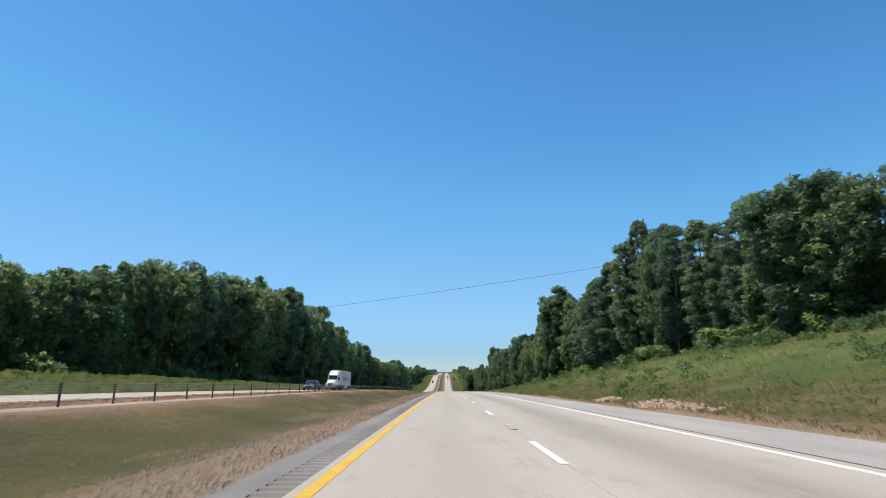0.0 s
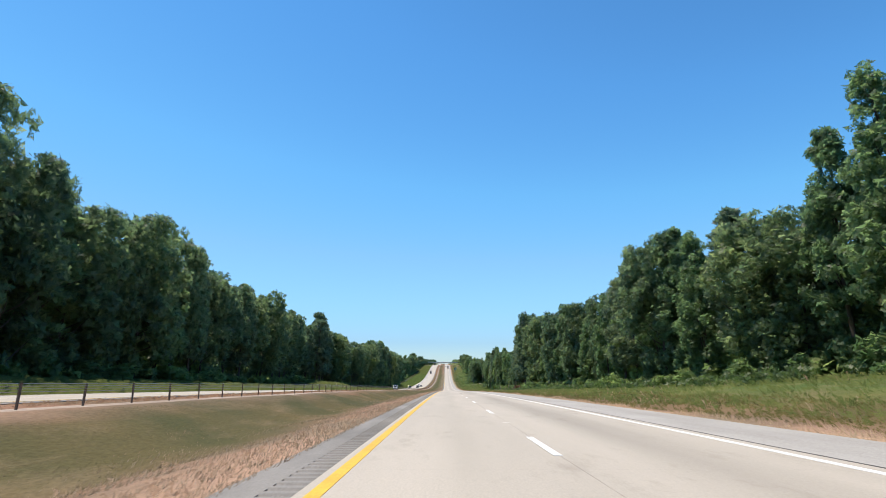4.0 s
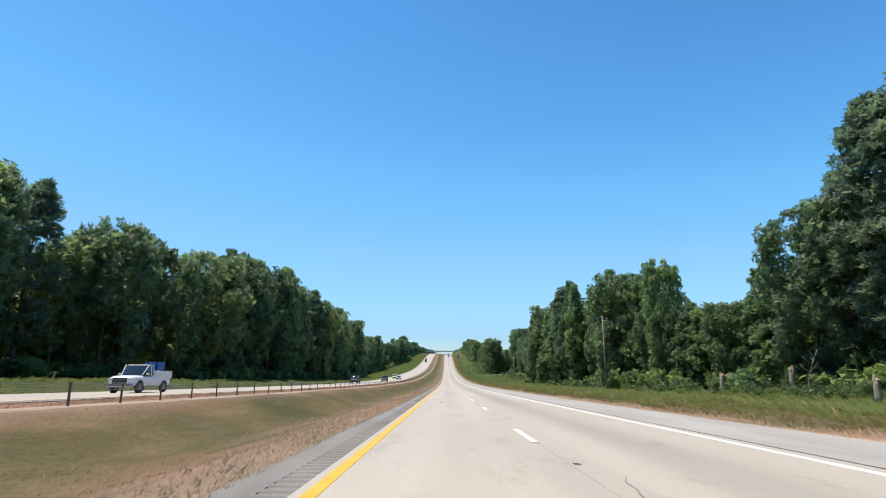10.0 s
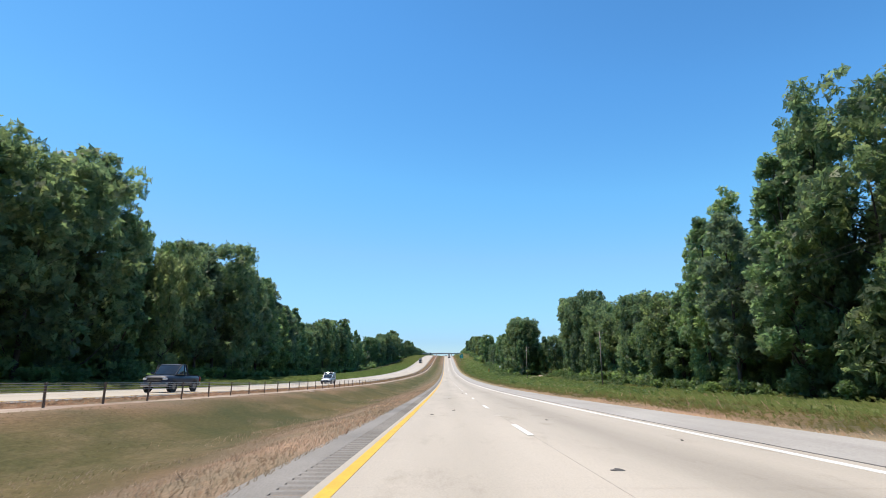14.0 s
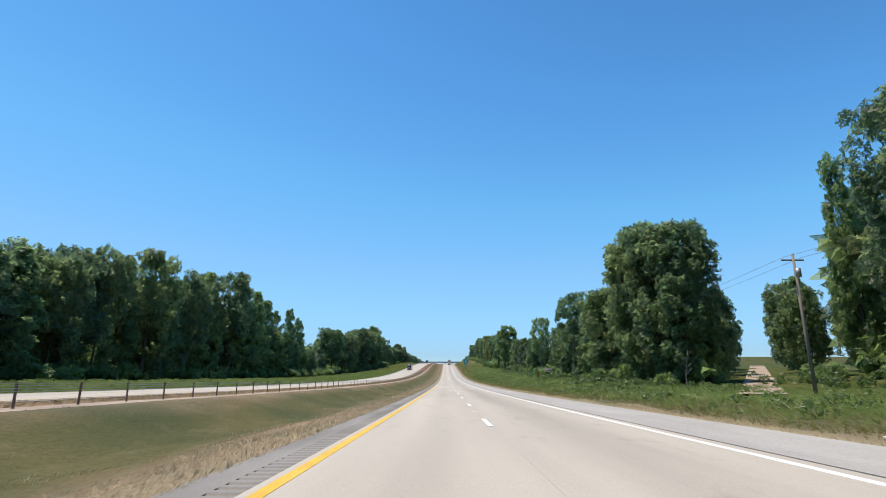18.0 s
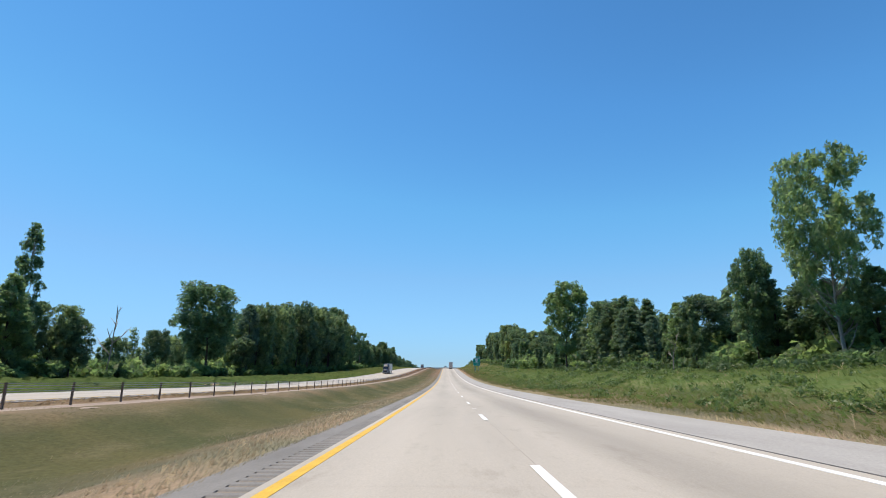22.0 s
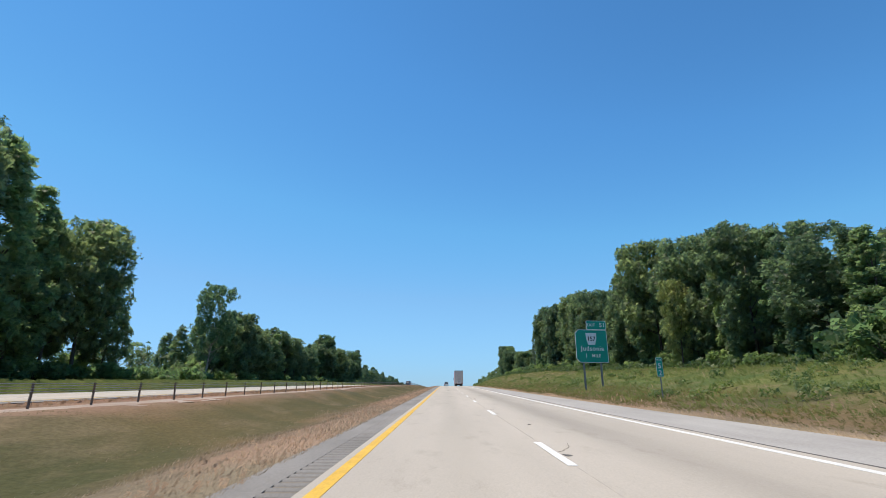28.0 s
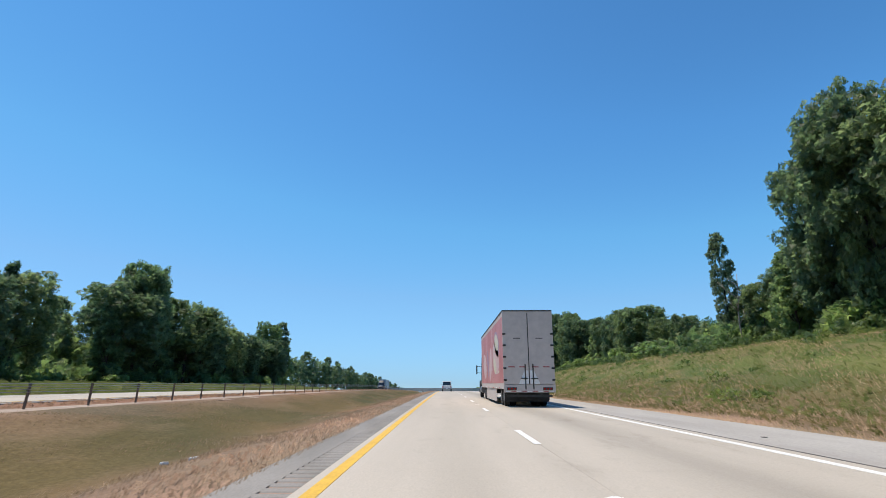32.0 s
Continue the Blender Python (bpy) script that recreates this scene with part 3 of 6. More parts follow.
FAR_OAKS = [make_tree("oak_tree", "oak", 211 + i, LEAF_OAK, "broad dark green hardwood at the woods' edge", None, 0, 0.62, 1.22) for i in range(3)]
FAR_GUMS = [make_tree("sweetgum_tree", "gum", 231 + i, LEAF_GUM, "tall upright mid-green sweetgum at the woods' edge", None, 0, 0.62, 1.22) for i in range(3)]
LONE = [make_tree("hardwood_tree", "lone", 151 + i, LEAF_GUM, "large rounded green hardwood with open limbs", BARK, 0.06) for i in range(2)]
OPEN = [make_tree("cottonwood_tree", "lone", 171 + i, LEAF_GUM, "light green spreading cottonwood with open pale limbs", BARK_PALE, 0.38, 0.62, 0.95, 60) for i in range(2)]
BUSHES = [make_bush("bush", 5 + i, LEAF_BUSH, "leafy green bush in the verge before the woods") for i in range(3)]

# tree tops above the road, and the front line of the woods, along the way
LEFT_Y = [-120, 20, 44, 56, 62, 76, 88, 104, 112, 116, 132, 140, 148, 196, 204, 236, 268, 284, 304, 360, 364, 372, 396, 412, 424, 436, 452, 456, 460, 480, 492, 504, 508, 520, 528, 536, 548, 568, 580, 592, 620, 632, 648, 660, 684, 688, 696, 704, 712, 736, 772, 780, 784, 796, 816, 820, 828, 864, 888, 908, 940, 944, 948, 958, 968, 992, 1044, 1052, 1056, 1068, 1084, 1092, 1100, 1132, 1143, 1152, 1160, 1172, 1180, 1192, 1212, 1218, 1222, 1226, 1233, 1236, 1244, 1252, 1258, 1270, 1283, 1292, 1300, 1320, 1328, 1400, 1650, 1900]
LEFT_H = [20.0, 14.0, 14.0, 17.6, 14, 19, 22.5, 24, 25.5, 27.4, 26.3, 30.8, 32.3, 31.4, 28.4, 28.8, 25.1, 27.2, 27.4, 25.5, 25.8, 30.9, 36.6, 29.5, 30.2, 25.1, 27.8, 24.7, 24.8, 30.4, 30.2, 35.9, 32.0, 32.9, 29.6, 29.8, 24.6, 27.8, 26.3, 23.0, 29.7, 23.9, 28.6, 22.9, 24.2, 21.1, 26.9, 20.3, 18.3, 24.8, 25.9, 28.8, 27.1, 30.4, 26.2, 27.6, 18.3, 15.5, 8.0, 8, 8, 13, 22, 22.5, 22.2, 29.0, 27.1, 29.0, 33.1, 32.3, 24.8, 26.7, 5.0, 5.0, 15.5, 19, 17.5, 16.1, 18.5, 14.6, 14, 17, 15.5, 9, 9, 15, 20, 22.2, 18, 17, 12.3, 15.2, 12, 21.0, 16.4, 16.0, 18.0, 19.0]
LEFT_X = [(-400, -52), (60, -50), (150, -50), (200, -46), (300, -52), (350, -58), (410, -57), (440, -52), (470, -47), (560, -42), (640, -46), (740, -57), (1000, -56), (1300, -51), (1500, -48)]
RIGHT_Y = [-120, 20, 40, 60, 68, 80, 90, 96, 102, 116, 126, 134, 144, 148, 156, 184, 196, 232, 256, 268, 284, 288, 308, 312, 340, 348, 360, 380, 392, 402, 410, 424, 426, 431, 455, 459, 468, 480, 500, 524, 532, 560, 568, 580, 588, 596, 600, 620, 636, 646, 663, 675, 688, 700, 714, 717, 728, 740, 764, 768, 788, 796, 806, 816, 856, 868, 872, 880, 892, 896, 908, 924, 928, 968, 1044, 1048, 1052, 1072, 1108, 1118, 1144, 1150, 1160, 1172, 1186, 1194, 1201, 1206, 1212, 1220, 1232, 1252, 1292, 1320, 1324, 1328, 1400, 1650, 1900]
RIGHT_H = [19.0, 19.0, 19.0, 22.5, 26, 25.5, 27, 32.0, 29.5, 28, 26, 22.5, 24.5, 28.7, 30.8, 25.6, 20.5, 24.5, 23.4, 19.1, 24.0, 21.8, 24.6, 22.4, 27.6, 24.4, 31.3, 30.5, 28.5, 25, 20.5, 17, 16, 12, 13, 20, 24.1, 26.3, 28.6, 29.3, 26.6, 26.8, 24.2, 27.6, 24.1, 16.0, 16, 18.5, 20, 20.5, 23, 27.5, 29.5, 28.5, 28, 21, 25.0, 18.3, 16.0, 17.9, 14, 15.5, 14.5, 10.0, 12.0, 9.0, 16.3, 11.1, 9.7, 15.2, 18.3, 17.6, 12.5, 10.1, 20.6, 13.0, 13.6, 21.0, 26.5, 19.8, 23.2, 24, 25, 22.5, 26, 28.5, 24, 18, 13.5, 12, 9.9, 15.8, 17.7, 24.2, 16.5, 16.5, 16.0, 18.0, 19.0]
RIGHT_X = [(-400, 38), (100, 38), (200, 35), (260, 36), (350, 36), (380, 38), (480, 38), (560, 35), (605, 41), (640, 46), (690, 48), (713, 47), (717, 33), (725, 32), (760, 33), (840, 38), (930, 39), (955, 45), (1046, 47), (1056, 41), (1080, 42), (1150, 38), (1300, 37), (1500, 36)]


def edge(tab, y):
    return float(np.interp(y, [a for a, _ in tab], [b for _, b in tab]))


rng = np.random.default_rng(4)
GROUP = "trees along the road"
woods = []      # deeper rows, gathered and joined


LANE = lambda x, y: -24 < (y - 707) - (x - 35) * 1.69 < 11.0 and x > 29      # the side lane's clearing


def row(side):
    ys, hs, xs = (LEFT_Y, LEFT_H, LEFT_X) if side < 0 else (RIGHT_Y, RIGHT_H, RIGHT_X)
    y = 8.0 if side < 0 else 10.0
    while y < 1330:
        x = edge(xs, y)
        h = float(np.interp(y, ys, hs))
        ground_up = float(lay(x, y) - road_z(y)) - (float(knoll(x, y)) if side < 0 else 0)
        if h >= 11:
            want = (h - ground_up) * rng.choice([0.88, 0.94, 0.98, 1.0, 1.03])
            pineland = 0.7 if side > 0 and (y < 160 or 350 < y < 410 or 876 < y < 928) else 0.35 if side < 0 and 340 < y < 420 else 0.12
            gumland = 0.85 if (side > 0 and 440 < y < 600) or (side < 0 and 740 < y < 870) else 0.15 if y > 1090 else 0.45
            p = rng.uniform()
            stock, full = (PINES, 28.0) if p < pineland else (GUMS, 26.0) if p < pineland + gumland * (1 - pineland) else (OAKS, 24.0)
            if side < 0:
                stock = FAR_GUMS if stock is GUMS else FAR_OAKS if stock is OAKS else stock
            if stock is PINES and want < 18.5:      # young pines are still pointed
                stock, full = CEDARS, 14.0
            wide = rng.uniform(0.85, 1.25) * (1.3 if want < 18 else 1) * (1.25 if stock is PINES and want < 18 else 1)
            if side > 0 and LANE(x + 1, y):
                y += 4.0
                continue
            o = place(stock[rng.integers(len(stock))], x + side * rng.uniform(-0.5, 3.0), y, want, full, rng.uniform(0, 6.28), wide)
            o["group"] = GROUP
            y += rng.uniform(5.6, 7.6) * min(max(want / 23, 0.6), 1.0)
        else:
            y += 4.0


row(-1)
row(1)


def stand_alone(stock, x, y, top, full, wide=1.0, label="", spin=0.0):
    """A tree that stands out by itself, its top so far above the road."""
    up = float(lay(x, y) - road_z(y))
    o = place(stock, x, y, top - up, full, spin, wide)
    if label:
        o["label"] = label
    return o


TALL = "tall airy roadside tree with sky between its limbs"
stand_alone(OPEN[1], 31, 769.5, 20.5, 24.0, 0.9, "airy light green cottonwood above the roadside thicket")
stand_alone(GUMS[1], 34.5, 768, 11, 26.0, 1.5)
stand_alone(AIRY[1], 35, 791, 15, 26.0, 1.0, TALL)
stand_alone(AIRY[0], 35, 752, 16, 26.0, 1.3)
stand_alone(OPEN[0], 37, 841, 22.5, 24.0, 0.85, "tall slim hardwood with a rounded crown on a bare trunk", 1.0)
stand_alone(LONE[1], 36, 852, 15.5, 24.0, 0.75, TALL, 2.0)
stand_alone(LONE[0], 38, 795, 16.5, 24.0, 0.9, "broad rounded hardwood above the roadside brush", 0.7)
stand_alone(LONE[0], 37, 447, 20.5, 24.0, 0.72, "tall upright sweetgum standing clear of the woods", 0.9)
for x, y, top in ((38.5, 437, 11.5), (38, 441, 11.0), (36, 553, 27.5), (37.5, 558, 27.0)):
    stand_alone(GUMS[int(y) % 3], x, y, top, 26.0, 0.6 if top > 20 else 1.6, "", y)
stand_alone(CEDARS[1], 36.5, 867, 12.5, 14.0, 0.8)
stand_alone(LONE[1], 35, 937, 26.5, 24.0, 1.1, "large lone green hardwood on the grassy verge", 2.0)
stand_alone(CEDARS[0], 38, 880, 11, 14.0, 0.8)
stand_alone(PINES[1], 38, 884, 12, 28.0, 1.2)
# a close group of young pines beside the lone verge tree
for k in range(16):
    y = 897 + 2.2 * k
    stand_alone(CEDARS[k % 2] if k % 3 else PINES[k % 3], 38.5 + 3.5 * (k % 2) + 0.9 * (k % 3), y, 15.0 + 2.4 * k / 12 + 0.8 * ((k * 5) % 3), 14.0 if k % 3 else 28.0, 1.45 if k % 3 else 1.5, "bushy young pine in a close roadside group", 1.3 * k)
stand_alone(PINES[0], 38, 1221, 21.0, 28.0, 0.7, "thin half-bare tree with a sparse top", 0.5)
stand_alone(LONE[0], 38, 1302, 22, 24.0, 0.7)
for x, y, top, wide in ((-59, 826, 27, 0.8), (-57, 831, 24, 0.8), (-60, 836, 22, 0.9), (-58, 846, 26, 0.75), (-58, 851, 27, 0.7), (-57, 857, 24, 0.75)):
    stand_alone(AIRY[int(y) % 2], x, y, top, 26.0, wide * 1.1, "slender upright cottonwood with sky between its limbs", y)
stand_alone(LONE[0], -58, 925, 24.5, 24.0, 1.35, "large lone rounded hardwood across the road", 0.4)
stand_alone(AIRY[1], -59, 868, 24.0, 26.0, 0.75, "slender upright cottonwood with sky between its limbs", 1.0)
for x, y, top in ((-58, 876, 13), (-61, 882, 10), (-58, 889, 12), (-63, 896, 9), (-60, 911, 10), (-62, 918, 12)):
    stand_alone(OAKS[int(y) % 3], x, y, top * 0.72, 24.0, 1.1, "small scrubby hardwood across the road", y)
stand_alone(OAKS[1], 33, 729, 25, 24.0, 0.85, "dense dark hardwood beside the side lane", 2.2)
stand_alone(OAKS[2], -58, 903, 11.0, 24.0, 1.1)
stand_alone(CEDARS[1], -60, 893, 9.0, 14.0, 0.8)
stand_alone(CEDARS[0], -58, 1122, 6.5, 14.0, 0.9)
stand_alone(OPEN[0], -54, 1133, 24.0, 24.0, 0.9, "light green cottonwood standing before darker trees", 3.0)
stand_alone(GUMS[1], -55, 1142, 18.0, 26.0, 1.2)
stand_alone(OAKS[0], -55, 1152, 19.5, 24.0, 0.9)
for x, y, top, wide in ((38, 1197, 27.5, 0.65), (40.5, 1204, 21.5, 0.75), (38.5, 1180, 26, 1.0), (42, 1189, 27, 1.0), (41, 1206, 12.5, 1.1)):
    stand_alone(OAKS[int(y) % 3], x, y, top, 24.0, wide, "dense dark hardwood on the bank above the road", y)
for x, y, top, wide in ((39, 96.6, 32.5, 0.8), (39.5, 91, 29.0, 0.8), (39, 85.5, 28.3, 0.8), (38, 157, 31.5, 1.15), (39.5, 164, 30.5, 1.1), (38, 389, 30, 1.1), (38.5, 397, 28, 1.15), (39, 404, 25.5, 1.1), (40, 411, 21.5, 1.1)):
    stand_alone(PINES[int(y) % 3], x, y, top, 28.0, wide, "tall dark pine standing forward of the woods", y)
for x, y, top, wide in ((52, 713, 29.5, 0.65), (53, 705, 28.5, 0.7), (57, 716, 28, 0.75), (61, 722, 26, 0.8), (50, 699, 29.5, 0.65), (65, 730, 25, 0.9), (48.5, 690, 26, 0.7)):
    stand_alone(GUMS[int(y) % 3], x, y, top, 26.0, wide, "tall leafy hardwood beside the side lane's mouth", y)
for k in range(9):        # trees that line the side lane as it climbs away
    for sx in (-1, 1):
        d = 12 + 10.0 * k + 4 * (sx > 0)
        x, y = 41 + 0.51 * d + sx * 0.86 * (6.5 + (k % 2)), 717 + 0.86 * d - sx * 0.51 * (6.5 + (k % 2))
        o = stand_alone((FAR_OAKS, FAR_GUMS)[k % 2][k % 3], x, y, 13 - 0.3 * k + 2 * (k % 3) + lay(x, y) - road_z(y), 24.0, 1.1, "leafy hardwood beside the gravel side lane", 1.7 * k)
DEAD_LEAF = leaf_mat("dead_brown_leaves", (0.16, 0.07, 0.045), (0.24, 0.11, 0.065), (0.32, 0.16, 0.09), 0.4)
o = make_bush("bush", 44, DEAD_LEAF, "dead reddish brown bush among green brush")
place(o, 33.0, 381.0, 1.25, 1.0, 0.6, 0.8)
WILLOWS = [make_tree("willow_tree", "oak", 131, LEAF_WILLOW, "light yellowish green willow before darker trees", BARK, 0.15, 0.9)]
stand_alone(WILLOWS[0], -40, 541, 25, 24.0, 0.75)
stand_alone(WILLOWS[0], -41, 585, 20, 24.0, 0.75)
stand_alone(WILLOWS[0], 38, 1092, 17, 24.0, 0.8)
stand_alone(LONE[1], -53, 1246, 22.5, 24.0, 0.95, "tall rounded hardwood above lower trees", 1.4)
stand_alone(LONE[0], -52, 1311, 20.0, 24.0, 0.9, "", 0.8)
o = place(BUSHES[1], 31.0, 450.0, 1.7, 1.0, 1.0, 1.0)
tagged(o, "large rounded bright green bush beside the poles", "bush")
y = 962.0
while y < 1052:       # a thicket of young pines behind the verge
    for k in range(3):
        if rng.uniform() < 0.25:
            s = rng.uniform(1.5, 2.5) + 0.4 * k
            o = place(BUSHES[rng.integers(3)], 36 + 4.0 * k + rng.uniform(-2.5, 2.5), y + rng.uniform(-2.2, 2.2), s, 1.0, rng.uniform(0, 6), rng.uniform(0.9, 1.3))
            tagged(o, "tall rounded green shrub in a dense thicket", "bush", "shrubs in the thicket")
            continue
        o = place(CEDARS[rng.integers(2)], 37 + 4.0 * k + rng.uniform(-2.5, 2.5), y + rng.uniform(-2.2, 2.2), rng.uniform(4.6, 8.2) + 1.4 * k, 14.0, rng.uniform(0, 6), 1.35)
        tagged(o, "young bushy green pine in a dense thicket", "tree", "young pines in the thicket")
    y += rng.uniform(2.6, 4.6)


def woodland(name, side, y0, y1, depth, step, count, size, label, near=7.0, scale=1.0):
    """The mass of trees behind the front row, as one object."""
    rg = np.random.default_rng(int(abs(y0) + 17 + side))
    ys, hs, xs = (LEFT_Y, LEFT_H, LEFT_X) if side < 0 else (RIGHT_Y, RIGHT_H, RIGHT_X)
    out = []
    y = y0
    while y < y1:
        for k in range(depth):
            yy = y + rg.uniform(-step, step) * 0.5
            x = edge(xs, yy) + side * (near + 7.0 * k + rg.uniform(-1.5, 1.5))
            h = float(np.interp(yy, ys, hs))
            up = float(lay(x, yy) - road_z(yy))
            if h < 3 or (side > 0 and (LANE(x, yy) or math.hypot(x - 58, yy - 853) < 13)):
                continue
            want = max((h - up) * rg.uniform(0.76, 0.94) * scale, 3.0)
            kind = ("oak", "gum", "pine")[rg.integers(3)]
            c, r = crown_points(rg, kind if want > 9 else "cedar")
            full = KINDS[kind if want > 9 else "cedar"][0]
            q = leaves(rg, c, r * 1.15, count, size * (full / 24.0), 0.1, 0.85)
            q = q * (want / full) * np.array([1.15, 1.15, 1.0]) + np.array([x, yy, float(lay(x, yy))])
            out.append(q)
        y += step
    ob = tri_mesh(name, np.concatenate(out), LEAF_OAK)
    return tagged(ob, label, "woods", kind="stuff")


for side in (-1, 1):
    woodland("woods", side, -60, 1330, 2, 7.5, 560, 1.08, "deep mixed woods behind the roadside trees")
    woodland("woods", side, -60, 1330, 3, 10.0, 240, 1.35, "deep mixed woods well back from the road", 22.0, 0.8)
    woodland("distant_woods", side, 1335, 2900, 2, 9.0, 330, 1.15, "distant mixed woods along both sides of the road", 2.0)
    woodland("woods", side, -70, 12, 2, 8.0, 500, 1.0, "mixed woods along the road behind the start", 1.0)

for side in (-1, 1):
    y = 5.0
    while y < 1300:
        x = edge(LEFT_X if side < 0 else RIGHT_X, y) - side * rng.uniform(0.5, 3.5)
        s = rng.uniform(0.7, 1.5) * (0.5 if side > 0 and 512 < y < 606 else 1.0)
        o = place(BUSHES[rng.integers(3)], x, y, s, 1.0, rng.uniform(0, 6.28), rng.uniform(0.9, 1.5))
        o["group"] = "bushes before the woods"
        y += rng.uniform(6, 12)


def understory(side):
    """Low leafage that closes the woods' edge near the ground, as one object."""
    rg = np.random.default_rng(60 + side)
    out = []
    y = -20.0
    tab = LEFT_X if side < 0 else RIGHT_X
    while y < 1340:
        for k in range(3):
            x = edge(tab, y) + side * (1.5 + 3.5 * k + rg.uniform(-1.2, 1.2))
            if side > 0 and (LANE(x, y) or (k < 2 and 512 < y < 606)):
                continue
            n = 5
            cap = max(1.2, 0.38 * float(np.interp(y, LEFT_Y if side < 0 else RIGHT_Y, LEFT_H if side < 0 else RIGHT_H)))
            c = np.stack([x + rg.normal(size=n) * 1.3, y + rg.normal(size=n) * 1.3, rg.uniform(0.4, min(2.6 + 2.4 * k, cap), n)], 1)
            q = leaves(rg, c, rg.uniform(0.7, 1.5, n) * min(1 + 0.25 * k, 0.4 + cap * 0.2), 60, 0.55 + 0.2 * k, 0.2)
            q[:, :, 2] = np.maximum(q[:, :, 2], 0.0) + lay(q[:, :, 0], q[:, :, 1])
            out.append(q)
        y += 2.6
    return tagged(tri_mesh("undergrowth", np.concatenate(out), LEAF_BUSH), "dense shaded undergrowth along the woods' edge", "undergrowth", kind="stuff")


understory(-1)
understory(1)


# ================= road furniture =================
def flat(bm_pts, z=0.0, thick=0.004):
    """A thin plate from outline points in x, y."""
    bm = bmesh.new()
    f = bm.faces.new([bm.verts.new((x, y, z)) for x, y in bm_pts])
    r = bmesh.ops.extrude_face_region(bm, geom=[f])
    bmesh.ops.translate(bm, vec=(0, 0, thick), verts=[v for v in r["geom"] if isinstance(v, bmesh.types.BMVert)])
    bmesh.ops.recalc_face_normals(bm, faces=bm.faces)
    return bm


def on_road(x, y, up=0.0, spin=0.0):
    """A pose on the pavement, leaning with the grade."""
    return pose(x, y, float(road_z(y)) + up, grade(y), 0, spin)


def lane_dashes(x, up, y0, y1, phase, length, label):
    lane = tagged(new("trim"), label, "lane marking", kind="structure")
    w = 0.075
    first = part("dash", flat([(x - w, -length / 2), (x + w, -length / 2), (x + w, length / 2), (x - w, length / 2)]), WHITE_LINE, lane)
    n = 0
    y = phase - length / 2
    while y < y1:
        if y > y0:
            o = first if n == 0 else new("dash", first.data)
            o.parent = lane
            o.matrix_basis = on_road(0, y, up)
            n += 1
        y += DASH
    return lane


lane_dashes(3.27, 0.005, -30, 1900, 11.15 - 4 * DASH, 3.05, "worn white lane dashes along the lengthwise joint")
lane_dashes(-21.95, 0.385, 20, 1700, 6.0, 3.05, "white lane dashes of the opposite carriageway")

# cut rumble grooves in the inner shoulder
_vs, _fs = [], []
_y, _n = 0.0, 0
while _y < 1330:
    z = float(road_z(_y)) - 0.010
    for k, (dy, dz) in enumerate(((0.0, 0.0), (0.035, -0.024), (0.125, -0.024), (0.16, 0.0))):
        _vs += [(-0.64, _y + dy, z + dz), (-0.222, _y + dy, z + dz)]
    if _n:
        a = 8 * _n
        _fs.append((a - 2, a - 1, a + 1, a))
    a = 8 * _n
    for k in range(3):
        _fs.append((a + 2 * k, a + 2 * k + 1, a + 2 * k + 3, a + 2 * k + 2))
    _n += 1
    _y += 0.31
tagged(link_mesh("pavement", _vs, _fs, ASPHALT), "grey asphalt rumble strip with cut cross grooves", "rumble strip", kind="stuff")
ribbon("pavement", -0.64, -0.222, -0.012, ASPHALT, "grey asphalt inner shoulder far ahead", "shoulder", y0=1332)

# spalls, tar patches and lane markers along the joint
rs = np.random.default_rng(21)


def blot(r, stretch, n=11):
    a = np.linspace(0, 2 * math.pi, n, endpoint=False)
    rr = r * rs.uniform(0.5, 1.2, n)
    return [(math.cos(t) * q, math.sin(t) * q * stretch) for t, q in zip(a, rr)]


SPALL_AT = [(14.0, 0), (45.0, 0.2), (80, -0.1), (150, 0.1), (222, 0.3), (300, 0.1), (368, 0.35), (371, 0.1), (442, 0.5), (515.3, 0.4), (620, 0.2), (655, 0.35), (690, 0.1), (738, 0.2),
            (795, 0.25), (868, 0.1), (916, 0.3), (960, 0.2), (1021, 0.15), (1036, 0.2), (1050, 0.3), (1126, 0.45), (1150, 0.1)]
for y, dx in SPALL_AT:
    o = part("joint_spall", flat(blot(rs.uniform(0.05, 0.12), rs.uniform(1.0, 2.2)), 0, 0.003), SEAM, None)
    o.matrix_basis = on_road(3.3 + dx, y, 0.002, rs.uniform(-30, 30))
    tagged(o, "dark broken spall in the concrete beside the joint", "road damage", "spalls along the joint", "structure")
for y, dx in SPALL_AT[::2]:
    pts = [(0, 0)]
    for k in range(7):
        pts.append((pts[-1][0] + rs.uniform(-0.05, 0.07), pts[-1][1] + rs.uniform(0.12, 0.3)))
    out = [(x - 0.004, yy) for x, yy in pts] + [(x + 0.004, yy) for x, yy in pts[::-1]]
    o = part("crack", flat(out, 0, 0.003), SEAM, None)
    o.matrix_basis = on_road(3.2 + dx, y + 0.4, 0.002, rs.uniform(-25, 5))
    tagged(o, "thin wandering crack in the concrete slab", "road damage", "cracks along the joint", "structure")
y = 10.8 + 4.6
while y < 1320:
    o = part("lane_marker", flat(blot(0.13, 1.0, 12), 0, 0.004), PALE_PATCH if int(y) % 3 else WHITE_LINE, None)
    o.matrix_basis = on_road(3.24, y, 0.003, rs.uniform(0, 90))
    tagged(o, "pale patch where a lane reflector was set", "lane marker", "lane markers", "structure")
    y += 2 * DASH
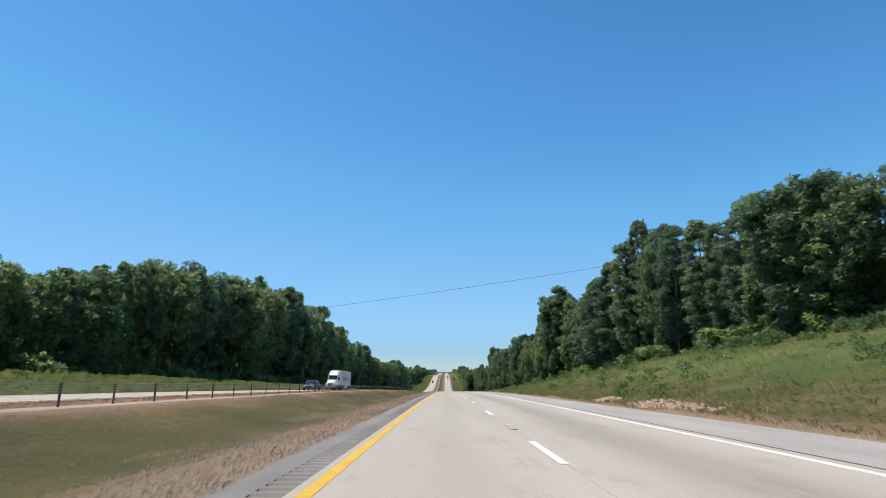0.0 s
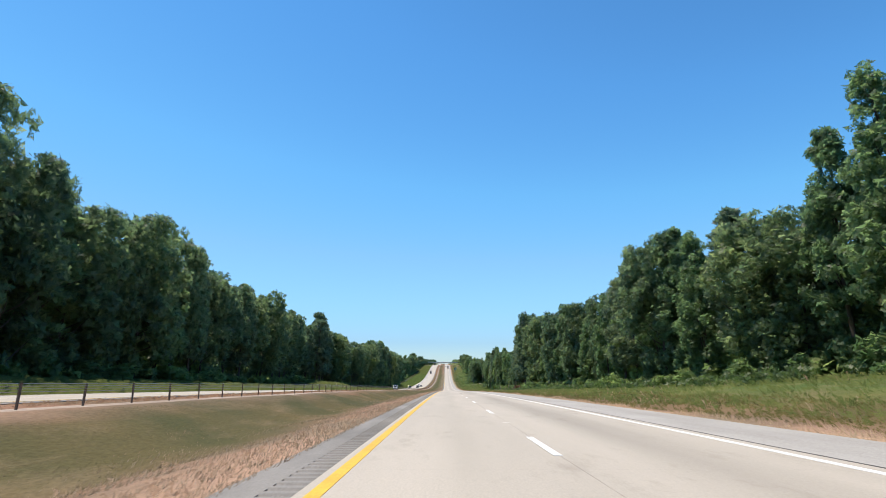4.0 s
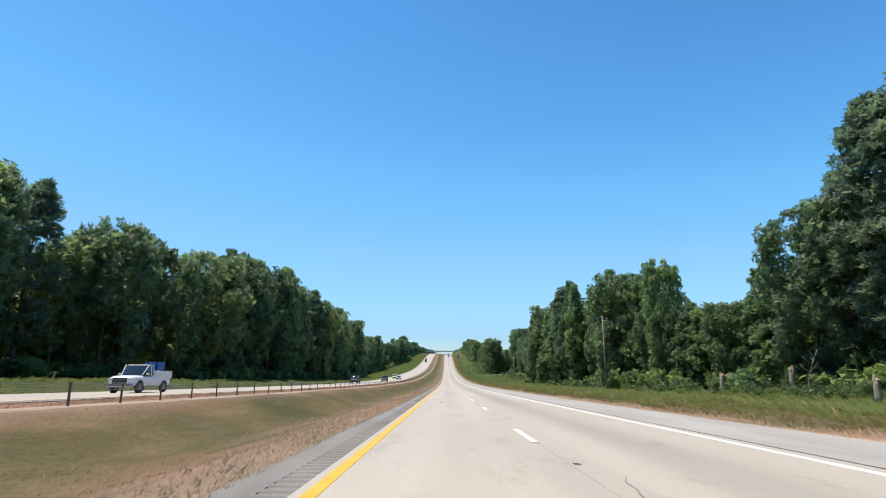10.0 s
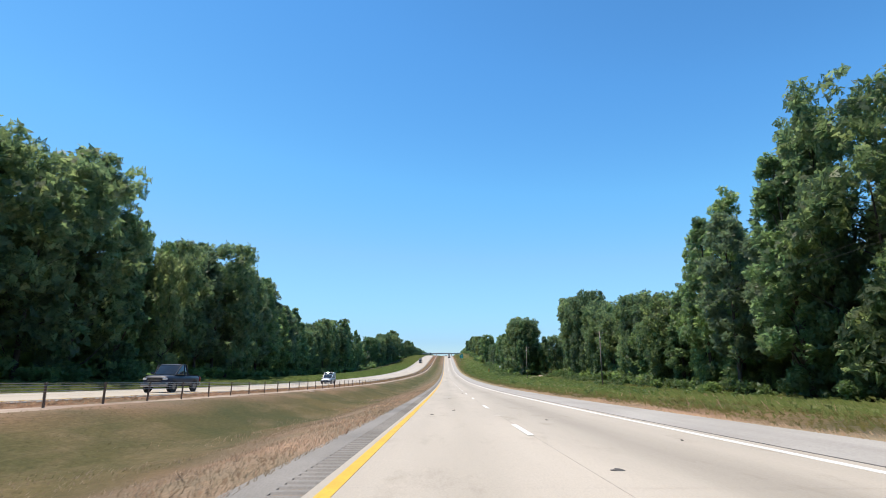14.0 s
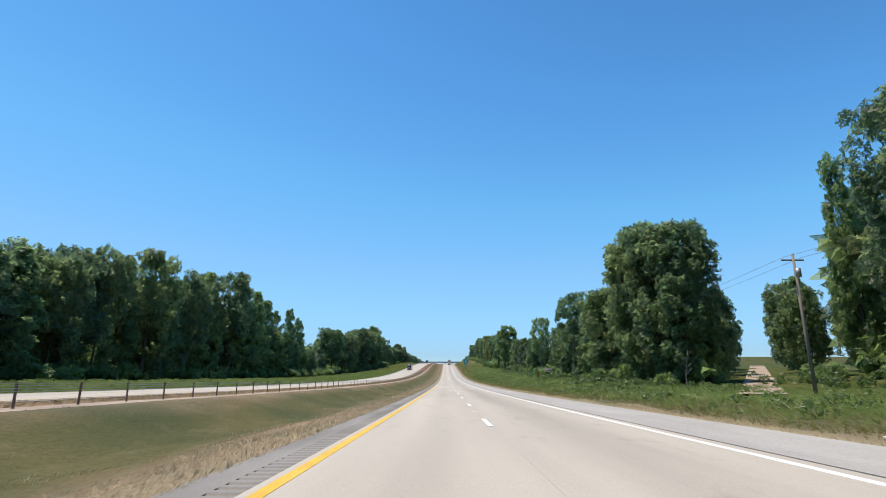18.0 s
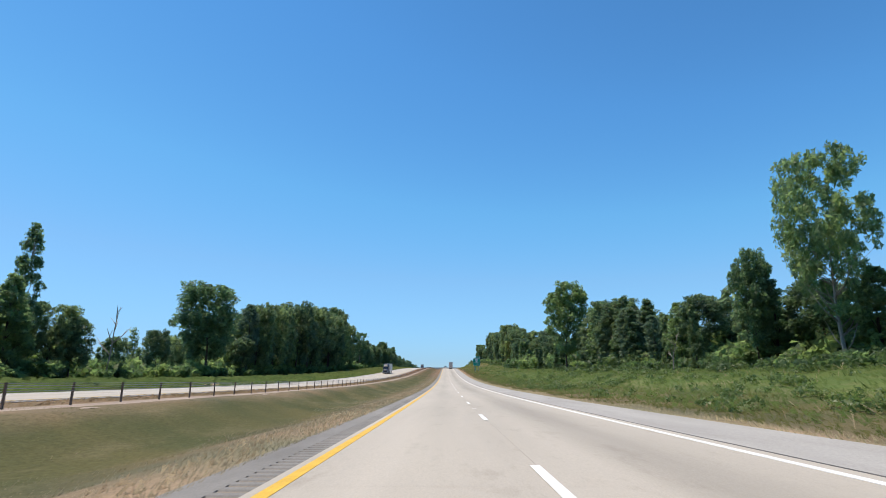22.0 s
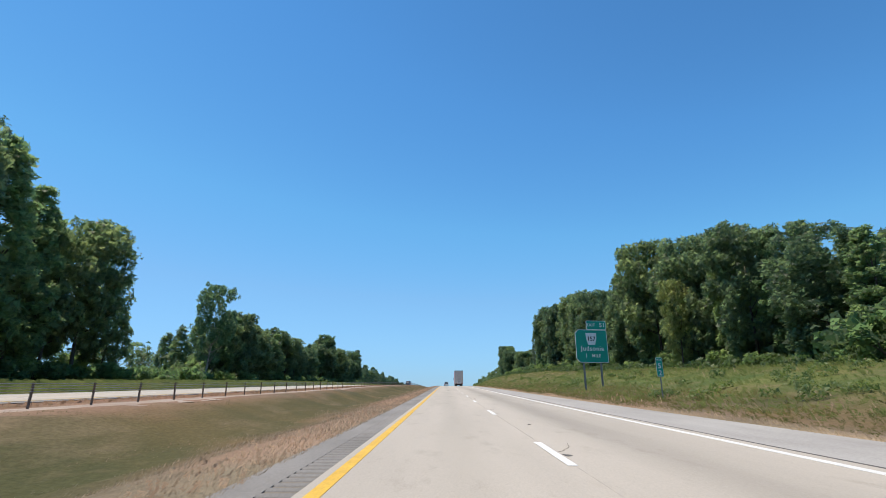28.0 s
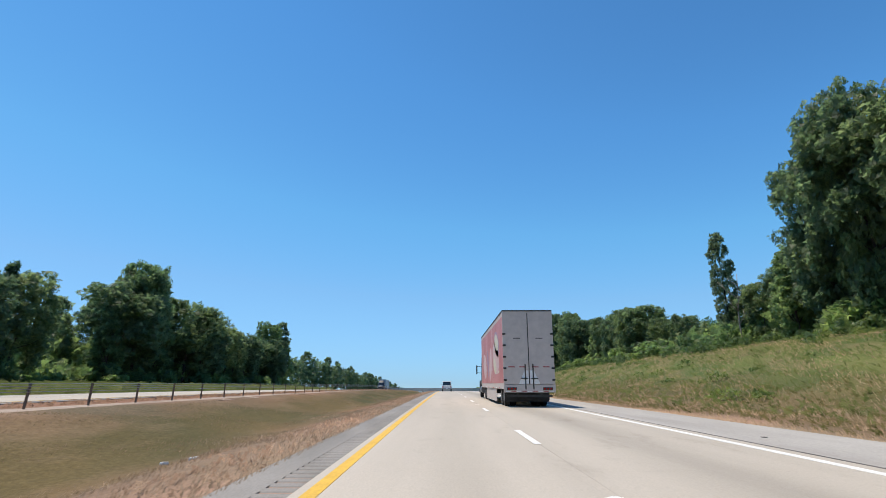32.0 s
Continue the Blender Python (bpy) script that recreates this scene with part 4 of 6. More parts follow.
# cross joints of the slabs
SAWN = surface("sawn_joint", (0.335, 0.298, 0.257), (0.41, 0.36, 0.312), 0.9, 0.85, 0, 30, 0)
_vs, _fs = [], []
for k in range(-2, 290):
    y = 2.2 + 4.57 * k
    z = float(road_z(y)) + 0.0025
    for x0, x1 in ((-0.2, 7.6),):
        a = len(_vs)
        _vs += [(x0, y - 0.002, z), (x1, y - 0.002, z), (x1, y + 0.003, z), (x0, y + 0.003, z)]
        _fs.append((a, a + 1, a + 2, a + 3))
tagged(link_mesh("trim", _vs, _fs, SAWN), "fine sawn cross joints between concrete slabs", "seam", kind="stuff")
rub = np.random.default_rng(33)
for k in range(46):
    y = rub.uniform(4, 1310)
    x = rub.uniform(0.3, 7.0) if k % 3 else rub.uniform(7.8, 10.2)
    o = part("rubber_scrap", flat(blot(rub.uniform(0.03, 0.07), rub.uniform(1, 2.5), 7), 0, 0.012), RUMBLE, None)
    o.matrix_basis = on_road(x, y, 0.0 if x < 7.6 else -0.012, rub.uniform(0, 180))
    tagged(o, "small black scrap of tyre rubber on the pavement", "debris", "scraps on the road")
LITTER = paint("faded_plastic", (0.78, 0.78, 0.76), 0.5, 0.0)
for x, y in ((-2.6, 698), (-4.5, 44), (-5.2, 84.5), (-3.8, 922), (-5.5, 921), (-4.0, 452), (-5, 1168), (-3.4, 1166), (12.2, 664), (-6, 480)):
    bm = box(0.10, 0.14, 0.07, (0, 0, 0.02), 0.02)
    for v in bm.verts:
        v.co.x += 0.04 * math.sin(31 * v.co.y + x)
    o = part("litter", bm, LITTER, None)
    o.matrix_basis = pose(x, y, float(lay(x, y)) + 0.03, 4, 9, 40 * x)
    tagged(o, "crumpled white litter lying in the grass", "litter", "litter in the grass")

# cable barrier on the far side of the median
POST = surface("weathered_post", (0.12, 0.085, 0.065), (0.20, 0.15, 0.115), 3.0, 0.85, 0, 25, 0.4, (2, 2, 0.4))
CABLE = surface("galvanised_cable", (0.28, 0.28, 0.28), (0.42, 0.42, 0.42), 4.0, 0.45, 0.8)
BARRIER_X, PITCH = -12.1, 3.0527
_post = None
_n = 0
for s in range(13):
    y0 = 18.6 + (s * 33 - 6) * PITCH
    fence = tagged(new("cable_barrier"), "four-cable median barrier on weathered brown posts", "barrier", "barrier runs")
    fence.location = (BARRIER_X, y0, float(road_z(y0)) + 0.40)
    base = Vector(fence.location)
    for k in range(33):
        y = y0 + k * PITCH
        if _post is None:
            bm = join(box(0.055, 0.07, 1.04, (0, 0, 0.26)), box(0.065, 0.02, 0.05, (0, 0.036, 0.74)))
            _post = part("post", bm, POST, fence)
            o = _post
        else:
            o = new("post", _post.data)
            o.parent = fence
        o.matrix_basis = pose(0, y - y0, float(road_z(y) + 0.40) - base.z, rs.normal() * 1.2, rs.normal() * 1.0, rs.normal() * 6)
    for h in (0.49, 0.58, 0.67, 0.75):
        pts = [(0.055 if k % 2 else -0.055, k * PITCH, float(road_z(y0 + k * PITCH)) + 0.40 + h - base.z) for k in range(34)]
        v, f = tube(pts, [0.011] * 34, 5)
        link_mesh("cable", v, f, CABLE, fence, True)


# ================= signs, poles, wires =================
GREEN = paint("sign_green", (0.0, 0.34, 0.24), 0.6, 0.0)
SIGN_WHITE = paint("sign_white", (0.86, 0.86, 0.85), 0.5, 0.1)
SIGN_BLACK = paint("sign_black", (0.015, 0.015, 0.015), 0.5, 0.0)
SIGN_YELLOW = paint("sign_yellow", (0.72, 0.40, 0.02), 0.5, 0.0)
SIGN_RED = paint("sign_red", (0.45, 0.05, 0.06), 0.5, 0.0)
STEEL = surface("galvanised_steel", (0.22, 0.23, 0.24), (0.34, 0.35, 0.36), 3.0, 0.5, 0.6)
WOOD_POLE = surface("grey_pole_wood", (0.16, 0.13, 0.10), (0.27, 0.23, 0.19), 1.5, 0.85, 0, 20, 0.5, (3, 3, 0.3))


def words(text, size, at, material, parent, spread=1.0, name="lettering"):
    """Raised letters facing -y, centred at `at`."""
    cu = bpy.data.curves.new("letters", "FONT")
    cu.body, cu.size, cu.align_x, cu.align_y, cu.extrude = text, size, "CENTER", "CENTER", 0.003
    cu.space_character, cu.resolution_u, cu.offset = spread, 3, 0.012 * size
    tmp = bpy.data.objects.new("letters", cu)
    me = bpy.data.meshes.new_from_object(tmp)
    bpy.data.objects.remove(tmp)
    me.materials.append(material)
    ob = new(name, me)
    ob.parent = parent
    ob.matrix_basis = pose(*at, 90, 0, 0)
    return ob


def panel(outline, thick=0.05):
    """A plate standing in the x-z plane with its face towards -y."""
    bm = flat(outline, 0, thick)
    bmesh.ops.transform(bm, matrix=Matrix.Rotation(radians(90), 4, "X"), verts=bm.verts)
    return bm


def rounded(w, h, r, cut=0.0, n=4):
    pts = []
    for cx, cz, a0, left in ((w / 2, h / 2, 0, 0), (-w / 2, h / 2, 90, 1), (-w / 2, -h / 2, 180, 1), (w / 2, -h / 2, 270, 0)):
        if left and cut:
            sx, sz = -1, (1 if cz > 0 else -1)
            two = [(cx, cz - sz * cut), (cx + cut, cz)]
            pts += two if sz < 0 else two[::-1]
            continue
        ox, oz = cx - math.copysign(r, cx), cz - math.copysign(r, cz)
        for k in range(n + 1):
            a = radians(a0 + 90 * k / n)
            pts.append((ox + r * math.cos(a), oz + r * math.sin(a)))
    return pts


def exit_sign():
    y = 1071.6
    x = 18.3
    gz = float(lay(x, y))
    sign = tagged(new("exit_sign"), "green exit sign with white lettering on two steel posts", "road sign")
    sign.location = (x, y, gz)
    sign.rotation_euler = (0, 0, radians(8))
    rz = float(road_z(y))
    mid = EXIT_MID + rz - gz
    W, H = 3.85, 3.75
    part("panel", panel(rounded(W, H, 0.18, 0.38)), SIGN_WHITE, sign).location = (0, 0, mid)
    part("face", panel(rounded(W - 0.12, H - 0.12, 0.14, 0.36), 0.006), GREEN, sign).location = (0, -0.051, mid)
    tab_w, tab_h = 2.4, 1.05
    tz = mid + H / 2 + tab_h / 2 + 0.02
    tab = part("exit_tab", panel(rounded(tab_w, tab_h, 0.12)), SIGN_WHITE, sign, "small exit number plate")
    tab.location = (0.72, 0, tz)
    part("face", panel(rounded(tab_w - 0.1, tab_h - 0.1, 0.09), 0.006), GREEN, sign).location = (0.72, -0.051, tz)
    words("EXIT", 0.46, (0.10, -0.064, tz), SIGN_WHITE, sign, 1.1)
    words("51", 0.70, (1.46, -0.064, tz), SIGN_WHITE, sign, 1.05)
    shield = [(-0.66, 0.68), (0.66, 0.68), (0.62, 0.0), (0.42, -0.68), (-0.42, -0.68), (-0.62, 0.0)]
    part("route_shield", panel(shield, 0.006), SIGN_WHITE, sign, "white route shield").location = (0.0, -0.058, mid + 0.82)
    words("157", 0.72, (0.0, -0.072, mid + 0.80), SIGN_BLACK, sign, 0.92)
    words("Judsonia", 0.74, (0.05, -0.064, mid - 0.30), SIGN_WHITE, sign, 1.12)
    words("1", 0.62, (-0.72, -0.064, mid - 1.12), SIGN_WHITE, sign)
    words("MILE", 0.50, (0.48, -0.064, mid - 1.12), SIGN_WHITE, sign, 1.1)
    for px in (-1.05, 1.0):
        bm = join(box(0.16, 0.012, mid + 1.5 + 0.4, (px, 0.02, (mid + 1.5) / 2 - 0.2)), box(0.012, 0.18, mid + 1.9, (px, 0.11, (mid + 1.5) / 2 - 0.2)),
                  box(0.16, 0.012, mid + 1.9, (px, 0.20, (mid + 1.5) / 2 - 0.2)))
        part("post", bm, STEEL, sign)
    for bz in (-1.2, -0.4, 0.4, 1.2):
        part("stringer", box(W - 0.5, 0.05, 0.07, (0, 0.02, mid + bz), 0.008), STEEL, sign)


EXIT_MID = 5.2
exit_sign()


def mile_marker():
    x, y = 16.2, 1048.0
    gz = float(lay(x, y))
    post = tagged(new("mile_marker"), "narrow green mile marker with white figures on a post", "road sign")
    post.location = (x, y, gz)
    part("post", join(box(0.06, 0.03, 2.9, (0, 0.03, 1.25), 0.004), box(0.09, 0.006, 2.9, (0, 0.05, 1.25))), STEEL, post)
    part("panel", panel(rounded(0.44, 1.3, 0.06), 0.01), SIGN_WHITE, post).location = (0, 0, 2.15)
    part("face", panel(rounded(0.41, 1.27, 0.05), 0.004), GREEN, post).location = (0, -0.0105, 2.15)
    words("5", 0.50, (0, -0.018, 2.22), SIGN_WHITE, post)
    words("2", 0.50, (0, -0.018, 1.75), SIGN_WHITE, post)
    words("MILE", 0.15, (0, -0.018, 2.65), SIGN_WHITE, post)


mile_marker()


def object_marker():
    x, y = 23.0, 771.0
    ob = tagged(new("object_marker"), "yellow and black striped hazard marker on a post", "road sign")
    ob.location = (x, y, float(lay(x, y)))
    part("post", box(0.06, 0.04, 2.2, (0, 0.03, 0.9), 0.005), STEEL, ob)
    part("panel", panel(rounded(0.6, 1.5, 0.05), 0.01), SIGN_YELLOW, ob).location = (0, 0, 1.75)
    for k in range(4):
        z = -0.75 + 0.38 * k
        part("stripe", panel([(-0.3, z + 0.30), (-0.3, z + 0.48 if k < 3 else z + 0.36), (0.3, z + 0.18), (0.3, z)], 0.004), SIGN_BLACK, ob).location = (0, -0.0105, 1.75)


object_marker()


def billboard():
    x, y = 33.5, 811.0
    rz = float(road_z(y))
    ob = tagged(new("billboard"), "small white roadside billboard with red lettering bars", "billboard")
    ob.location = (x, y, float(lay(x, y)))
    ob.rotation_euler = (0, 0, radians(-28))
    ob.scale = (0.62,) * 3
    mid = (3.7 + rz - ob.location.z) / 0.62
    part("board", box(3.8, 0.12, 1.7, (0, 0, mid), 0.02), SIGN_WHITE, ob)
    part("text_bar", panel([(-1.6, 0), (1.5, 0), (1.5, 0.32), (-1.6, 0.32)], 0.004), SIGN_RED, ob).location = (0, -0.062, mid + 0.25)
    for k in range(3):
        part("text_bar", panel([(0, 0), (1.05, 0), (1.05, 0.42), (0, 0.42)], 0.004), SIGN_RED, ob).location = (-1.7 + 1.17 * k, -0.062, mid - 0.55)
    for px in (-1.4, 1.4):
        part("post", box(0.14, 0.14, mid + 0.8, (px, 0.14, mid / 2), 0.01), WOOD_POLE, ob)


billboard()
ROOF = surface("pale_roof", (0.55, 0.54, 0.52), (0.68, 0.67, 0.65), 1.0, 0.5)
BLOCK = surface("pale_siding", (0.42, 0.40, 0.37), (0.52, 0.50, 0.46), 1.0, 0.8)


def shed(x, y, w, d, h, turn):
    ob = tagged(new("shed"), "low pale metal-roofed shed among the trees", "building")
    ob.matrix_basis = pose(x, y, float(lay(x, y)) - 0.1, 0, 0, turn)
    part("wall", box(w, d, h, (0, 0, h / 2)), BLOCK, ob)
    bm = flat([(-d / 2 - 0.4, 0), (d / 2 + 0.4, 0), (0, d * 0.22)], 0, w + 0.6)
    bmesh.ops.transform(bm, matrix=Matrix.Translation((-w / 2 - 0.3, 0, h)) @ Matrix(((0, 0, 1, 0), (1, 0, 0, 0), (0, 1, 0, 0), (0, 0, 0, 1))), verts=bm.verts)
    part("roof", bm, ROOF, ob)
    part("door", box(0.06, 1.0, 2.0, (-w / 2 - 0.02, 0.5, 1.0)), STEEL, ob)


shed(58, 853, 9, 6, 3.6, 25)


POLE_UP = 11.6


def sag(a, b, drop, n=14):
    a, b = Vector(a), Vector(b)
    return [a.lerp(b, k / n) - Vector((0, 0, drop * 4 * (k / n) * (1 - k / n))) for k in range(n + 1)]


BRANCH_UP = 6.0
POLES = [(26.8, 446, POLE_UP), (35.0, 621, 11.5), (29.8, 691.4, 11.0), (40.5, 794, 11.5)]
_prev = None
for x, y, h in POLES:
    gz = float(lay(x, y))
    p = tagged(new("utility_pole"), "grey wooden utility pole with a short crossarm", "utility pole", "utility poles beside the road")
    p.location = (x, y, gz)
    part("pole", rod(0.15, h + 1, (0, 0, h / 2 - 0.5), "Z", 10, 0.10), WOOD_POLE, p, smooth=True)
    part("crossarm", box(1.8, 0.09, 0.11, (0, 0.12, h - 0.5), 0.01), WOOD_POLE, p)
    for ix in (-0.75, 0.75):
        part("insulator", rod(0.04, 0.16, (ix, 0.12, h - 0.37), "Z", 8, 0.025), SIGN_WHITE, p)
    part("transformer", rod(0.2, 0.7, (0.0, -0.32, h - 1.6), "Z", 12, bevel=0.03), STEEL, p, smooth=True) if int(y) % 2 else None
    top = Vector((x, y, gz + h - 0.28))
    if _prev is not None:
        for ix in (-0.75, 0.75):
            v, f = tube(sag(_prev + Vector((ix, 0, 0)), top + Vector((ix, 0, 0)), 0.9), [0.012] * 15, 4)
            tagged(link_mesh("power_line", v, f, SEAM), "thin dark power line between wooden poles", "cable", "power lines beside the road")
    _prev = top
ends = []
for x, y, top in ((47.0, 33.5, 14.0), (-56.0, 85.0, 7.6)):
    gz = float(lay(x, y))
    h = top - gz + 0.1
    p = tagged(new("utility_pole"), "wooden utility pole standing inside the woods' edge", "utility pole", "utility poles beside the road")
    p.location = (x, y, gz)
    part("pole", rod(0.15, h + 1, (0, 0, h / 2 - 0.5), "Z", 10, 0.10), WOOD_POLE, p, smooth=True)
    ends.append(Vector((x, y, top)))
v, f = tube(sag(ends[0], ends[1], 1.2, 24), [0.016] * 25, 4)
tagged(link_mesh("power_line", v, f, SEAM), "thin dark power line crossing high over the highway", "cable")

# a branch line leaves the roadside pole towards a second one at the woods' edge
gz = float(lay(36.0, 441.0))
p = tagged(new("utility_pole"), "shorter grey utility pole at the woods' edge", "utility pole", "utility poles beside the road")
p.location = (36.0, 441.0, gz)
part("pole", rod(0.14, BRANCH_UP + 1, (0, 0, BRANCH_UP / 2 - 0.5), "Z", 10, 0.10), WOOD_POLE, p, smooth=True)
part("insulator", rod(0.04, 0.16, (0, 0, BRANCH_UP + 0.05), "Z", 8, 0.025), SIGN_WHITE, p)
a0 = Vector((26.8, 446, float(lay(26.8, 446)) + POLE_UP - 0.3))
v, f = tube(sag(a0, Vector((36, 441, gz + BRANCH_UP)), 0.3, 8), [0.012] * 9, 4)
tagged(link_mesh("power_line", v, f, SEAM), "thin dark power line between wooden poles", "cable", "power lines beside the road")
guy = tagged(new("guy_wire"), "steel guy wire with a yellow guard beside the pole", "cable")
g1 = Vector((29.8, 447.5, float(lay(29.8, 447.5))))
v, f = tube([a0 - Vector((0, 0, 1.0)), g1 - Vector((0, 0, 0.2))], [0.012, 0.012], 5)
link_mesh("wire", v, f, CABLE, guy)
v, f = tube([g1, g1.lerp(a0, 0.26)], [0.045, 0.045], 8)
link_mesh("guard", v, f, SIGN_YELLOW, guy)

# gravel side lane climbing away through the trees
_vs, _fs = [], []
for k in range(24):
    u = k / 23
    cx, cy = 27 + 70 * u, 693.5 + 118 * u
    for sx in (-1, 1):
        px, py = cx - sx * 1.8 * 0.86, cy + sx * 1.8 * 0.51
        _vs.append((px, py, float(lay(px, py)) + 0.06))
    if k:
        _fs.append((2 * k - 2, 2 * k - 1, 2 * k + 1, 2 * k))
tagged(link_mesh("road", _vs, _fs, MOWSTRIP), "pale gravel side lane between the trees", "road", kind="structure")

# overpass far ahead
BRIDGE = surface("bridge_concrete", (0.42, 0.40, 0.37), (0.55, 0.53, 0.49), 0.4, 0.85)


def overpass():
    y = 1612.0
    z = float(road_z(y))
    ob = tagged(new("overpass"), "pale concrete highway overpass in the far distance", "bridge")
    ob.location = (-10, y, z)
    part("deck", box(120, 11, 1.5, (0, 0, BRIDGE_UP)), BRIDGE, ob)
    for sy in (-5.3, 5.3):
        part("parapet", box(120, 0.3, 1.1, (0, sy, BRIDGE_UP + 1.3)), BRIDGE, ob)
    for px in (-38, -8, 24):
        for py in (-3, 0, 3):
            part("pier", rod(0.6, BRIDGE_UP + 3, (px, py, BRIDGE_UP / 2 - 1.5)), BRIDGE, ob)
        part("pier_cap", box(1.3, 9, 1.0, (px, 0, BRIDGE_UP - 1.2), 0.1), BRIDGE, ob)
    for sx in (-1, 1):
        bm = box(40, 14, BRIDGE_UP + 4, (sx * 78, 0, (BRIDGE_UP + 4) / 2 - 3.9))
        part("abutment", bm, BRIDGE, ob)


BRIDGE_UP = 7.2
overpass()

# right-of-way fence, stumps and brush before the woods
_rowpost = None
for k in range(26):
    y = 322 + 6.2 * k
    x = 31.2 + 0.5 * math.sin(k)
    if _rowpost is None:
        _rowpost = tagged(new("fence_post"), "thin weathered post of the right-of-way wire fence", "fence post", "right-of-way fence posts")
        part("post", rod(0.06, 1.7, (0, 0, 0.5), "Z", 7, 0.05), WOOD_POLE, _rowpost)
        part("staple", box(0.03, 0.03, 0.06, (0, -0.06, 1.1)), STEEL, _rowpost)
        o = _rowpost
        o.matrix_basis = pose(x, y, float(lay(x, y)))
    else:
        o = copy_thing(_rowpost, pose(x, y, float(lay(x, y)), rs.normal() * 4, rs.normal() * 4, 0))
for h in (0.45, 0.8, 1.15):
    v, f = tube([(31.2 + 0.5 * math.sin(k), 322 + 6.2 * k, float(lay(31.2, 322 + 6.2 * k)) + h) for k in range(26)], [0.006] * 26, 3)
    tagged(link_mesh("fence_wire", v, f, CABLE), "rusty strand of the right-of-way wire fence", "wire", "fence wires")
CUT_WOOD = surface("fresh_cut_wood", (0.42, 0.30, 0.19), (0.58, 0.44, 0.30), 3.0, 0.8)
for x, y, h, r in ((30.0, 398, 1.5, 0.30), (33.0, 411, 2.4, 0.35), (29.5, 416.5, 1.9, 0.32), (31.5, 384, 1.0, 0.28), (30.4, 372, 0.8, 0.25)):
    st = tagged(new("tree_stump"), "broken pale stump standing in the brush", "stump", "stumps in the brush")
    st.location = (x, y, float(lay(x, y)))
    v, f = tube([(0, 0, -0.2), (0.02, 0, 0.3 * h), (0.05, 0.03, 0.75 * h), (0.10, 0.02, h)], [r * 1.0, r * 0.7, r * 0.6, r * 0.5], 9)
    link_mesh("bark", v, f, BARK_PALE, st, True)
    for k in range(3):
        a = 2.1 * k + x
        part("split_top", rod(r * 0.45, 0.10 + 0.14 * k, (0.1 + 0.3 * r * math.cos(a), 0.02 + 0.3 * r * math.sin(a), h + 0.03 + 0.05 * k), "Z", 6, r * 0.22), CUT_WOOD, st, "pale splintered wood")
DEADWOOD = surface("bleached_wood", (0.24, 0.21, 0.175), (0.36, 0.32, 0.27), 2.0, 0.85)


def snag(x, y, h, seed, lean=0.1):
    """A bare dead tree with forked limbs."""
    rg = np.random.default_rng(seed)
    ob = tagged(new("dead_tree"), "bare bleached dead tree with forked limbs", "tree")
    ob.location = (x, y, float(lay(x, y)))
    pts = [Vector((lean * h * u * u, 0.04 * h * math.sin(5 * u), h * u - 0.2 * (u == 0))) for u in np.linspace(0, 1, 7)]
    v, f = tube(pts, [0.013 * h * (1 - 0.9 * u) + 0.01 for u in np.linspace(0, 1, 7)], 6)
    link_mesh("trunk", v, f, DEADWOOD, ob, True)
    for k in range(7):
        s = pts[2 + k % 4]
        a = rg.uniform(0, 6.28)
        ln = h * rg.uniform(0.15, 0.32)
        e = s + Vector((math.cos(a) * ln * 0.7, math.sin(a) * ln * 0.7, ln * 0.8))
        mid = s.lerp(e, 0.5) + Vector((0, 0, -0.05 * ln))
        e2 = mid + Vector((math.cos(a + 0.8) * ln * 0.4, math.sin(a + 0.8) * ln * 0.4, ln * 0.35))
        v, f = gather([tube([s, mid, e], [0.009 * h, 0.006 * h, 0.002 * h], 5), tube([mid, e2], [0.005 * h, 0.0015 * h], 4)])
        link_mesh("limb", v, f, DEADWOOD, ob, True)


snag(-56.5, 885, 12.5, 1)
snag(34.0, 869, 5.5, 2, 0.2)
snag(32.5, 408, 4.0, 3, 0.25)
snag(31.5, 716, 4.5, 4)
snag(31.0, 373, 4.2, 6, 0.15)
snag(36.5, 1216, 9.0, 5, 0.03)


# ================= vehicles =================
RUBBER = surface("tyre_rubber", (0.012, 0.012, 0.012), (0.025, 0.025, 0.025), 6, 0.85)
ALLOY = surface("wheel_alloy", (0.16, 0.16, 0.165), (0.26, 0.26, 0.26), 5, 0.45, 0.7)
GLASS = paint("dark_glass", (0.012, 0.016, 0.020), 0.06, 0.6)
TRIMBLACK = surface("black_plastic", (0.014, 0.014, 0.015), (0.03, 0.03, 0.03), 6, 0.6)
LAMP = paint("headlamp_glass", (0.62, 0.64, 0.66), 0.12, 0.8)
TAIL = paint("tail_lamp", (0.45, 0.012, 0.012), 0.2, 0.8)
CHROME = surface("chrome", (0.30, 0.30, 0.31), (0.42, 0.42, 0.42), 4, 0.28, 1.0)
WHITE = paint("white_paint", (0.78, 0.78, 0.77))
VAN_WHITE = paint("dusty_white_panel", (0.60, 0.53, 0.485), 0.6, 0.0)
BUMPER_GREY = surface("grey_bumper_plastic", (0.10, 0.105, 0.11), (0.17, 0.175, 0.18), 4, 0.6)
FRAME_GREY = surface("chassis_dark", (0.03, 0.03, 0.03), (0.06, 0.058, 0.055), 4, 0.7)


def wheel(parent, x, y, r, w, seg=20):
    o = part("wheel", rod(r, w, (0, 0, 0), "X", seg, bevel=0.03), RUBBER, parent, smooth=False)
    o.location = (x, y, r)
    part("rim", rod(r * 0.54, w + 0.014, (0, 0, 0), "X", 14, bevel=0.01), ALLOY, o)
    return o


